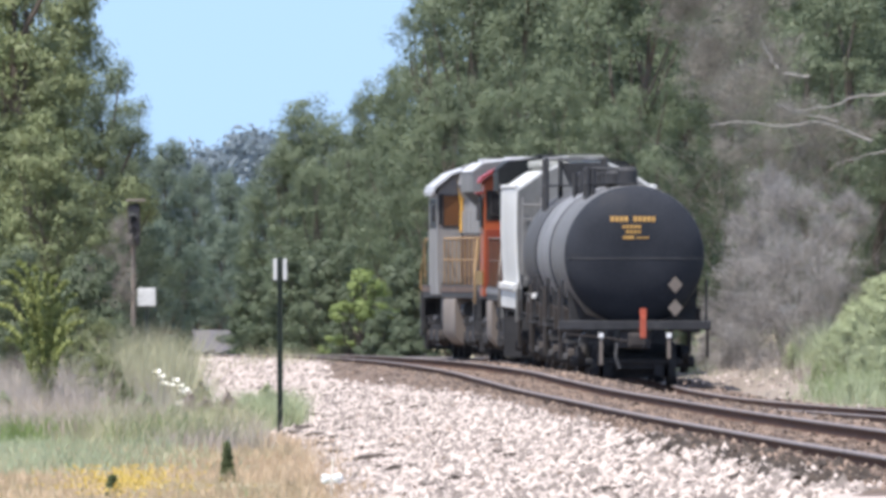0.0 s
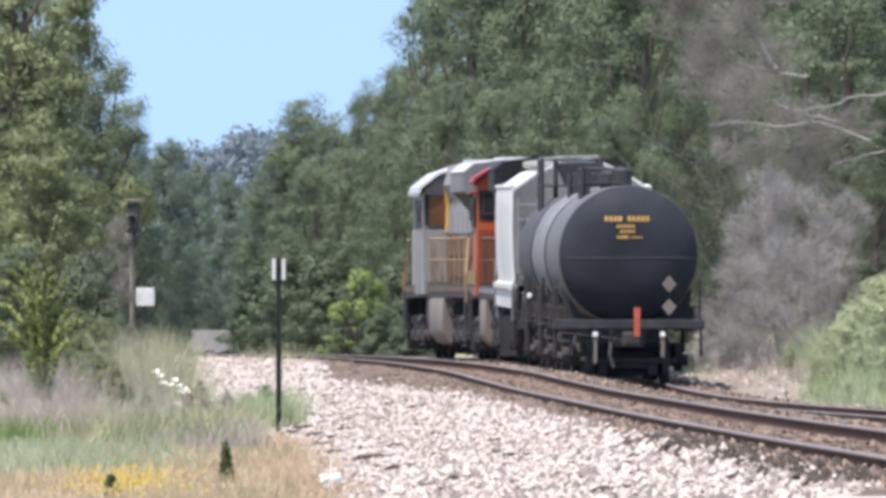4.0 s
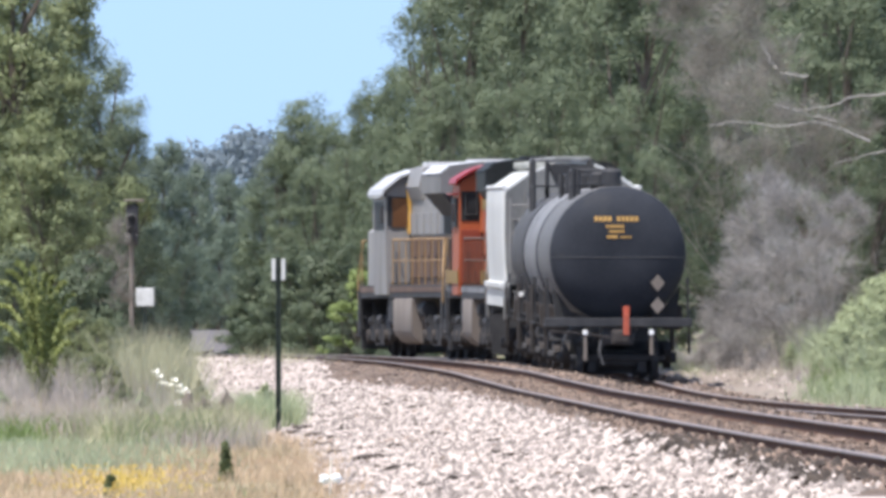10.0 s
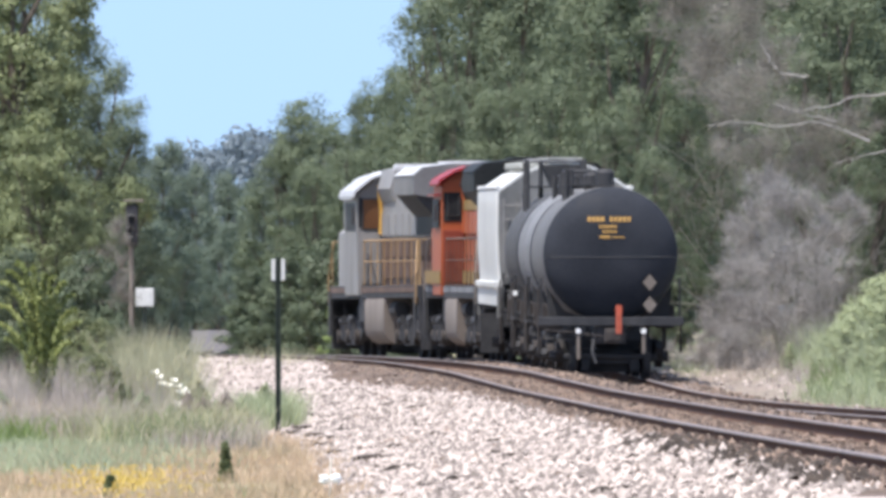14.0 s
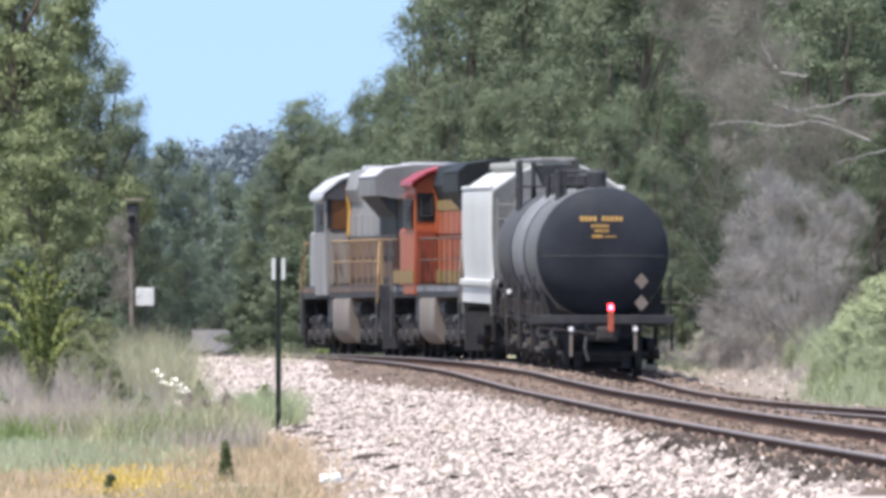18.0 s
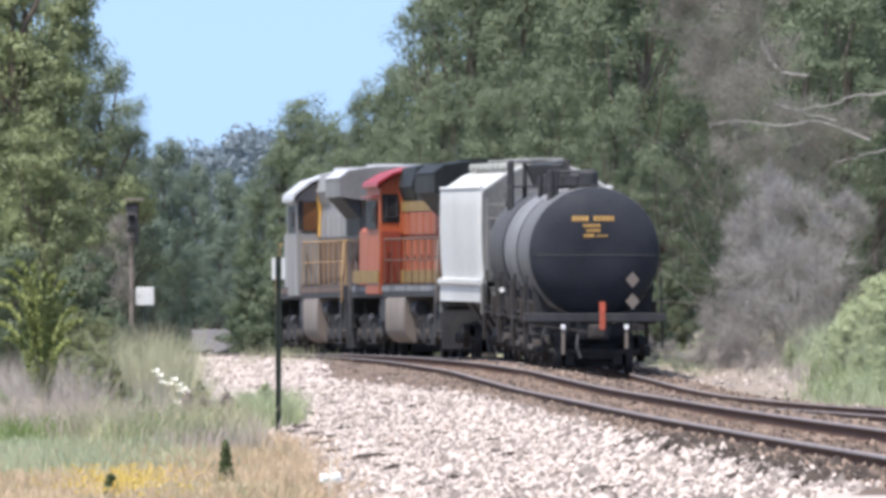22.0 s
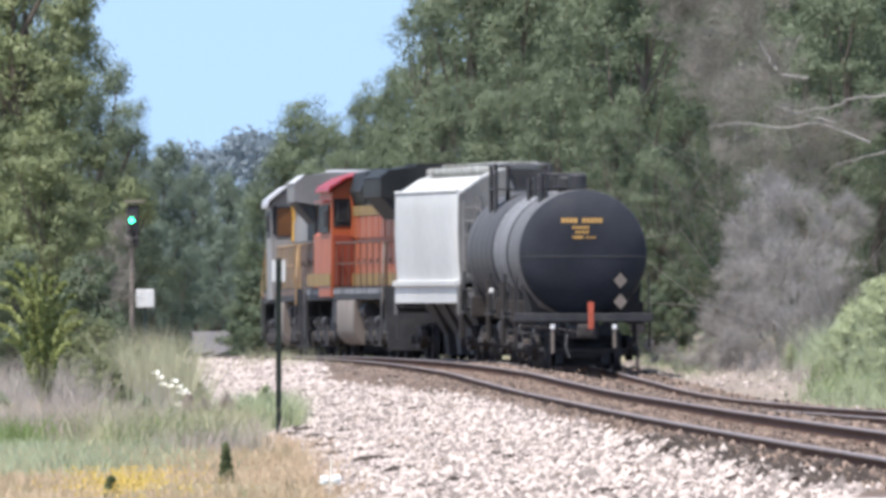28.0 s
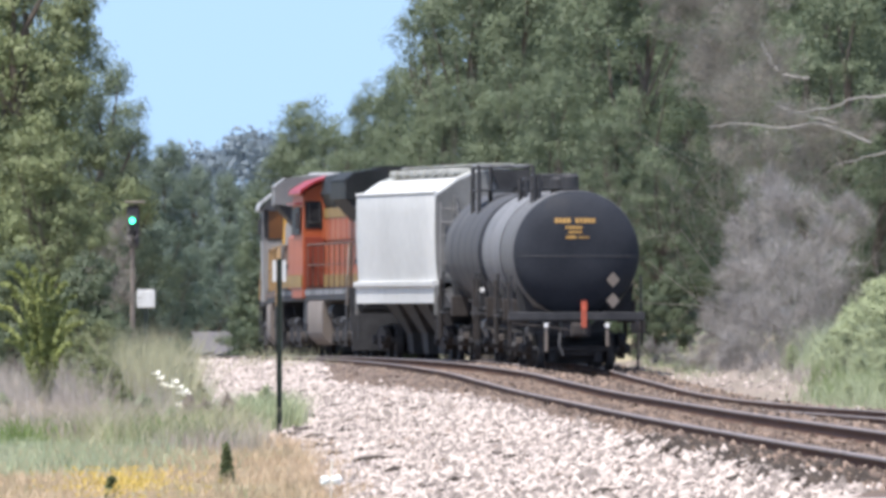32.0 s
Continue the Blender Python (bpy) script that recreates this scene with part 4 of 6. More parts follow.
def build_loco(first, label, side_paint, low_paint, roof_paint, hood_top, cab_paint, cab_roof, rail_paint, window, door):
    lo = new("diesel_locomotive")
    tagged(lo, label, "locomotive", "locomotives of the train")
    DECK = 1.72
    part("frame", boxes((-1.48, 1.48, -9.5, 9.4, 1.42, DECK), bevel=0.02), M_IRON, lo, "dark locomotive underframe and walkway edge")
    # long hood: narrow body, darker upper part, radiator with overhanging wings at the rear
    part("hood_lower", boxes((-0.98, 0.98, -8.6, 2.4, DECK, 2.86), bevel=0.02), low_paint, lo)
    part("hood_upper", boxes((-0.98, 0.98, -8.6, 2.4, 2.864, 3.47 if not first else 4.02), bevel=0.02), side_paint, lo)
    if not first:
        part("hood_top_side", boxes((-0.975, 0.975, -8.6, 2.4, 3.474, 4.02), bevel=0.02), hood_top, lo, "dark upper hood side")
    part("hood_roof", prism([(-1.0, 4.0), (1.0, 4.0), (0.96, 4.28), (0.62, 4.44), (-0.62, 4.44), (-0.96, 4.28)], -5.0, 2.4), hood_top, lo, "sloped hood roof")
    part("radiator_wing", prism([(-0.99, 3.78), (0.99, 3.78), (1.52, 3.86), (1.52, 4.30), (1.28, 4.50), (0.6, 4.58), (-0.6, 4.58), (-1.28, 4.50), (-1.52, 4.30), (-1.52, 3.86)], -9.1, -5.0), M_RADIATOR if first else roof_paint, lo, "overhanging radiator section")
    part("radiator_roof", prism([(-1.3, 4.505), (-0.6, 4.585), (0.6, 4.585), (1.3, 4.505), (0.6, 4.61), (-0.6, 4.61)], -9.05, -5.05), roof_paint, lo, "radiator roof plate")
    # added wedges whose dark iron colour carries the shade under the wings
    for s in (-1, 1):
        part("wing_underside", prism([(s * 0.99, 3.30), (s * 1.0, 3.77), (s * 1.48, 3.855)], -9.0, -5.1), M_IRON, lo, "dark wedge holding the shade under the wing")
    # added strips in roof paint; the grey engine's light ones imitate sun glare
    for s in (-1, 1):
        part("radiator_shoulder", prism([(s * 1.525, 4.31), (s * 1.285, 4.508), (s * 1.27, 4.53), (s * 1.54, 4.32)], -9.08, -5.02), roof_paint, lo, "added strip over the shoulder of the radiator roof")
    part("radiator_fan", tubes(([(0, -7.9, 4.58), (0, -7.9, 4.66)], 0.62), ([(0, -6.3, 4.58), (0, -6.3, 4.66)], 0.62), sides=20), M_ROOFGREY if first else M_DARKGREEN, lo)
    part("exhaust_stack", boxes((-0.35, 0.35, -3.2, -2.2, 4.42, 4.62), bevel=0.03), M_IRON, lo)
    part("dynamic_brake_box", prism([(-1.02, 3.75), (1.02, 3.75), (1.12, 4.05), (1.0, 4.50), (0.5, 4.60), (-0.5, 4.60), (-1.0, 4.50), (-1.12, 4.05)], -0.6, 2.2), hood_top, lo, "bulged roof casing behind the cab")
    for k in range(7):
        y = -8.2 + k * 1.5
        for s in (-1, 1):
            d = part("hood_door", boxes((s * 1.0 - 0.02, s * 1.0 + 0.02, y, y + 1.3, 1.9, 2.80), bevel=0.008), low_paint, lo)
            part("upper_door", boxes((s * 1.0 - 0.02, s * 1.0 + 0.02, y, y + 1.3, 2.92, 3.44), bevel=0.008), side_paint, lo)
            part("door_latch", boxes((s * 1.03 - 0.02, s * 1.03 + 0.02, y + 0.08, y + 0.16, 2.3, 2.42)), M_IRON, d)
    # cab with rounded roof, wider than the hood
    roof = [(-1.60, 4.04), (-1.56, 4.14), (-1.2, 4.36), (-0.75, 4.50), (0, 4.56), (0.75, 4.50), (1.2, 4.36), (1.56, 4.14), (1.60, 4.04)] if not first else [(-1.66, 3.84), (-1.62, 3.98), (-1.22, 4.30), (-0.75, 4.46), (0, 4.52), (0.75, 4.46), (1.22, 4.30), (1.62, 3.98), (1.66, 3.84)]
    part("cab", loft(bmesh.new(), [[(x, y, z) for x, z in [(-1.55, DECK - 0.22), *[(a * 0.955, b - 0.03) for a, b in roof], (1.55, DECK - 0.22)]] for y in (2.4, 5.3)]), cab_paint, lo, "full-width driver's cab")
    outer = [(x * 1.02, z + 0.03) for x, z in roof]
    part("cab_roof", loft(bmesh.new(), [[(x, y, z) for x, z in outer + [(a * 0.985, b - 0.045) for a, b in outer[::-1]]] for y in (2.25, 5.45)]), cab_roof, lo, "rounded cab roof")
    for s in (-1, 1):
        ww, wz = (0.20, 3.08) if first else (0.13, 3.34)
        w = part("rear_window", boxes((s * 1.25 - ww, s * 1.25 + ww, 2.375, 2.40, wz + 0.02, 3.80), bevel=0.01), window, lo)
        part("window_frame", tubes(([(s * 1.25 - ww, 2.37, wz), (s * 1.25 - ww, 2.37, 3.82), (s * 1.25 + ww, 2.37, 3.82), (s * 1.25 + ww, 2.37, wz), (s * 1.25 - ww, 2.37, wz)], 0.02), sides=6), M_IRON, w)
        if first:
            part("side_pillar", boxes((s * 1.49 - 0.055, s * 1.49 + 0.055, 2.38, 2.40, 3.12, 3.84), bevel=0.008), M_GLASS, lo, "dark edge of the open cab side")
        part("side_window", boxes((s * 1.575 - 0.012, s * 1.575 + 0.012, 2.8, 4.9, 3.05, 3.72), bevel=0.01), M_GLASS, lo)
        if not first:
            part("cab_back_panel", boxes((s * 1.27 - 0.22, s * 1.27 + 0.22, 2.384, 2.41, 3.2, 3.88), bevel=0.008), M_DARKGREEN, lo, "dark panel round the rear cab window")
        part("sun_visor", boxes((s * 1.60 - 0.10, s * 1.60 + 0.10, 2.7, 5.0, 3.80, 3.84)), cab_roof, lo)
        part("mirror", boxes((s * 1.66 - 0.04, s * 1.66 + 0.04, 2.55, 2.62, 3.2, 3.6), bevel=0.01), M_IRON, lo)
        part("grab_rail", tubes(([(s * 1.02, 2.33, 2.95), (s * 1.0, 2.32, 3.55), (s * 1.07, 2.33, 4.15)], 0.045)), M_YELLOW if first else M_ORANGE, lo, "bright vertical grab rail")
        part("cab_door", boxes((s * 0.0 + s * 1.25 - 0.24, s * 1.25 + 0.24, 2.37, 2.40, 1.78, 3.0), bevel=0.01), door, lo)
    # nose
    part("nose", loft(bmesh.new(), [[(x * k, y, z) for x, z in ((-1.46, DECK - 0.2), (-1.46, 3.0), (-1.15, 3.35 - d), (1.15, 3.35 - d), (1.46, 3.0), (1.46, DECK - 0.2))] for y, k, d in ((5.3, 1, 0), (7.9, 0.97, 0.12), (8.3, 0.85, 0.3))]), cab_paint, lo, "broad short nose", smooth=False)
    part("headlight", boxes((-0.3, 0.3, 8.22, 8.36, 2.7, 2.9), bevel=0.03), M_IRON, lo)
    # walkway rails with posts and steps
    for s in (-1, 1):
        part("handrail", tubes(([(s * 1.42, -9.2, 2.80), (s * 1.42, 2.3, 2.80)], 0.026)), rail_paint, lo, "painted walkway handrail")
        part("mid_rail", tubes(([(s * 1.42, -9.2, 2.30), (s * 1.42, 2.3, 2.30)], 0.016)), rail_paint, lo)
        for k in range(9):
            y = -9.2 + 11.5 * k / 8
            part("rail_post", tubes(([(s * 1.42, y, DECK - 0.1), (s * 1.42, y, 2.80)], 0.016)), rail_paint, lo)
        for e in (-1, 1):
            for z in (0.55, 0.95, 1.32):
                part("step", boxes((s * 1.25 - 0.25, s * 1.25 + 0.25, e * 9.15 - 0.14, e * 9.15 + 0.14, z, z + 0.04)), M_IRON, lo)
            part("step_rail", tubes(([(s * 1.50, e * 9.35, 1.3), (s * 1.50, e * 9.35, 2.0), (s * 1.42, e * 8.9, 2.8)], 0.022)), M_FUEL if not first else M_DULLYELLOW, lo, "step grab rail")
            part("step_side", boxes((s * 1.50 - 0.02, s * 1.50 + 0.02, e * 9.15 - 0.16, e * 9.15 + 0.16, 0.5, 1.6)), M_IRON, lo)
        part("sill_stripe", boxes((s * 1.485 - 0.006, s * 1.485 + 0.006, -9.0, 9.0, 1.56, 1.68)), M_TANPANEL if first else M_TANKDUST, lo)
    for e in (-1, 1):
        part("end_sheet", boxes((-1.45, 1.45, e * 9.5 - 0.05, e * 9.5 + 0.05, 0.65, 1.42), bevel=0.02), M_IRON, lo)
        part("plow", prism([(-1.4, 0.2), (1.4, 0.2), (1.4, 0.7), (-1.4, 0.7)], e * 9.62 - 0.05, e * 9.62 + 0.05), M_IRON, lo)
        for s in (-1, 1):
            part("end_railing", tubes(([(s * 1.40, e * 9.4, DECK), (s * 1.40, e * 9.4, 2.8), (s * 0.5, e * 9.4, 2.8), (s * 0.5, e * 9.4, DECK)], 0.02)), rail_paint, lo)
        coupler(lo, e * 9.55, e)
    # fuel tank and underfloor gear
    side = [(1.46, 1.42), (1.50, 1.36), (1.50, 0.66), (1.46, 0.54), (1.30, 0.38), (1.18, 0.33)]
    tank = [(-x, z) for x, z in side] + side[::-1]
    part("fuel_tank", prism(tank, -2.6, 1.5), M_FUEL, lo, "dusty grey-tan fuel tank", smooth=True)
    for s in (-1, 1):
        part("air_reservoir", tubes(([(s * 1.2, -3.9, 1.15), (s * 1.2, -2.8, 1.15)], 0.2), sides=12), M_IRON, lo)
        part("battery_box", boxes((s * 1.3 - 0.16, s * 1.3 + 0.16, 2.0, 3.0, 0.85, 1.42), bevel=0.02), M_IRON, lo)
    if not first:
        for s in (-1, 1):
            part("hood_stripe", boxes((s * 1.015 - 0.015, s * 1.015 + 0.015, -8.6, 2.3, 3.46, 3.70)), M_OLIVEYELLOW, lo, "yellow stripe along the hood")
            part("sill_band", boxes((s * 1.03 - 0.012, s * 1.03 + 0.012, -8.5, 2.3, 1.76, 2.06)), M_OLIVEYELLOW, lo, "yellow lower band")
            part("nose_band", boxes((s * 1.562 - 0.012, s * 1.562 + 0.012, 2.42, 8.0, 1.76, 2.06)), M_OLIVEYELLOW, lo, "yellow lower band")
    else:
        # dark panels added as the wing's shadow on the hood side
        for s in (-1, 1):
            part("radiator_screen", boxes((s * 1.01 - 0.015, s * 1.01 + 0.015, -9.0, -5.3, 2.92, 3.74)), M_DARKGREEN, lo, "dark panel for the wing's shadow on the hood")
        part("air_conditioner", boxes((-0.5, 0.5, 3.0, 4.3, 4.5, 4.66), bevel=0.04), M_ROOFGREY, lo)
    # the body is 22.3 m long over its couplers
    for ob in lo.children_recursive:
        ob.data.transform(Matrix.Diagonal((1, LOCO_STRETCH, 1, 1)))
    rows = []
    for y in (-6.9, 6.9):
        rows += loco_truck(lo, y)
    roll_on(rows)
    c = 102.75 if first else 80.45
    CARS.append((lo, c - 6.9, c + 6.9))
    return lo


build_loco(False, "orange diesel locomotive with dark hood top and red cab roof", M_ORANGE, M_ORANGE, M_DARKGREEN, M_DARKGREEN, M_ORANGE, M_RED, M_TANPANEL, M_GLASS, M_REDORANGE)
build_loco(True, "grey and yellow diesel locomotive leading the short train", M_GREY, M_TANPANEL, M_ROOFGREY, M_GREY, M_GREY, M_ROOFGREY, M_DULLYELLOW, M_BRONZEGLASS, M_GREY)


# ---- plants ----
def leaf_cloud(centres, radii, per, size, seed, name, droop=0.0, flat=0.75, facing=0.0):
    """Small leaves round many clump centres; facing turns them outward from their clump, as a crown turns its leaves to the light."""
    rng = np.random.default_rng(seed)
    c = np.repeat(np.asarray(centres), per, axis=0)
    r = np.repeat(np.asarray(radii), per)
    n = len(c)
    d = rng.normal(size=(n, 3))
    d /= np.linalg.norm(d, axis=1)[:, None]
    p = c + d * (r * rng.random(n) ** 0.45)[:, None] * np.array([1, 1, flat])
    nn = rng.normal(size=(n, 3)) * (1 - 0.45 * facing) + facing * 1.5 * (d + np.array([0, 0, 0.35 - droop]))
    nn /= np.linalg.norm(nn, axis=1)[:, None]
    a = np.cross(nn, rng.normal(size=(n, 3)))
    a /= np.linalg.norm(a, axis=1)[:, None]
    b = np.cross(nn, a)
    s = (size * (0.6 + 0.8 * rng.random(n)))[:, None]
    v = np.stack([p - a * s * 0.55 - b * s * 0.1, p + b * s * 0.45 - a * s * 0.1, p + a * s * 0.6 - b * s * 0.15], 1)
    if not facing:
        return mesh_from(name, v.reshape(-1, 3), np.arange(n * 3).reshape(-1, 3))
    # leaves of one clump catch the light together, so their shading follows the clump and the crown
    mid = np.mean(np.asarray(centres), axis=0)
    away = (c - mid) * np.array([1, 1, 0.5])
    away /= np.linalg.norm(away, axis=1)[:, None] + 1e-6
    soft = 0.55 * d + 0.45 * away + 0.35 * nn + np.array([0, 0, 0.2])
    soft /= np.linalg.norm(soft, axis=1)[:, None]
    turned = np.sum(np.cross(v[:, 1] - v[:, 0], v[:, 2] - v[:, 0]) * soft, axis=1) < 0
    v[turned] = v[turned][:, [0, 2, 1]]
    return mesh_from(name, v.reshape(-1, 3), np.arange(n * 3).reshape(-1, 3), True, np.repeat(soft, 3, axis=0).tolist())


def crown_clumps(rng, height, base, radius, count, peak=0.45, lobes=16):
    """Clump centres on billowing lobes that make up an uneven crown, with gaps between them."""
    out, rad, lob = [], [], []
    for k in range(lobes):
        h = (k + rng.uniform(0.2, 0.8)) / lobes
        shape = max(0.25, math.sin(math.pi * min((h * 0.82 + 0.14) ** (0.7 + peak * 0.5), 1.0)))
        a, r = k * 2.4 + rng.uniform(-0.4, 0.4), radius * shape * rng.uniform(0.25, 0.72)
        lob.append((r * math.cos(a), r * math.sin(a), base + (height - base) * (0.05 + 0.88 * h), radius * rng.uniform(0.30, 0.52) * (0.55 + 0.5 * shape)))
    for _ in range(count):
        x, y, z, r = rng.choice(lob)
        a, c = rng.uniform(0, 6.283), rng.uniform(-0.6, 1.0)
        s = math.sqrt(1 - c * c)
        q = r * rng.uniform(0.72, 1.08)
        out.append((x + q * s * math.cos(a), y + q * s * math.sin(a), max(z + q * c, base * 0.5)))
        rad.append(radius * rng.uniform(0.12, 0.25))
    out, rad = np.array(out), np.array(rad)
    out[:, 2] *= height / np.max(out[:, 2] + 0.75 * rad)
    return out, rad


def build_tree(name, label, seed, height, base, radius, clumps, per, leaf, leaves, peak=0.45, droop=0.0):
    rng = random.Random(seed)
    tree = new(name)
    tagged(tree, label, "tree" if height > 3 else "shrub")
    c, r = crown_clumps(rng, height, base, radius, clumps, peak)
    bm = bmesh.new()
    t = height / 60
    trunk = [(0.10 * radius * math.sin(k * 1.3 + seed), 0.10 * radius * math.cos(k * 1.7), -0.5 + (height * 0.85 + 0.5) * k / 7) for k in range(8)]
    tube(bm, trunk, [t * (1.5 if k == 0 else 1.1 - 0.13 * k) for k in range(8)], 8)
    for k in range(0, len(c), max(1, len(c) // 22)):
        e = Vector(c[k])
        s = Vector(trunk[min(6, max(1, int((e.z - 0.18 * height) / height * 8)))])
        m = s.lerp(e, 0.5) + Vector((rng.uniform(-0.2, 0.2), rng.uniform(-0.2, 0.2), -0.06 * height * rng.random()))
        tube(bm, [s, m, e], [t * 0.45, t * 0.3, t * 0.08], 5)
    part("trunk", bm, M_BARK, tree, "bark-covered trunk and limbs")
    part("crown", leaf_cloud(c, r, per, leaf, seed, "crown", droop, facing=1.0), leaves, tree, "crown of many small leaves")
    return tree


def planted(ob, px, y, toprow, height, turn, wide=1.0, sink=0.0):
    """Stands a copy of a plant of the given height at a place so that its top reaches the given line of sight."""
    p = spot(px, 600, y)
    g = float(np.maximum(ground_height(np.array(p.x), np.array(y)), margin_point(np.array(p.x), np.array(y)))) - 0.06 - sink
    k = (EYE_Z + (600 - toprow) * y / FOCAL - g) / height
    return copy_thing(ob, Matrix.Translation((p.x, y, g)) @ Matrix.Rotation(turn, 4, "Z") @ Matrix.Diagonal((k * wide, k * wide, k, 1)))


def stow(ob):
    """Removes a pattern plant after its copies stand."""
    for o in (*ob.children_recursive, ob):
        bpy.data.objects.remove(o)


OAKS = [build_tree("oak_tree", "broad leafy oak with mottled green crown by the line", 21 + k, 12.0, 0.6, 2.9, 245, 140, 0.092, F_OAK) for k in range(3)]
BACKOAK = build_tree("oak_tree", "tall oak deep in the wood behind others", 27, 12.0, 0.6, 3.2, 150, 60, 0.27, F_OAK)
CEDARS = [build_tree("juniper_tree", "dense dark green juniper with drooping foliage", 41 + k, 9.0, 0.2, 2.1, 220, 145, 0.085, F_DARK, 0.2, 0.3) for k in range(2)]
SHRUB = build_tree("leafy_shrub", "leafy green shrub at the wood's edge", 61, 3.0, 0.05, 1.2, 120, 105, 0.068, F_OAK)
OLIVE = build_tree("olive_shrub", "sunlit olive-green shrub beside the field", 65, 3.0, 0.05, 1.25, 110, 110, 0.07, F_OLIVE)
YOUNG = build_tree("young_sapling", "yellow-green young sapling in sunlight", 63, 2.6, 0.15, 0.75, 60, 110, 0.06, F_SAPLING)
FARTREES = [build_tree("far_tree", "distant tree beyond the bend, haze tint in its leaves", 71 + k, 14.0, 0.3, 4.2, 190, 110, 0.18, F_FAR) for k in range(2)]

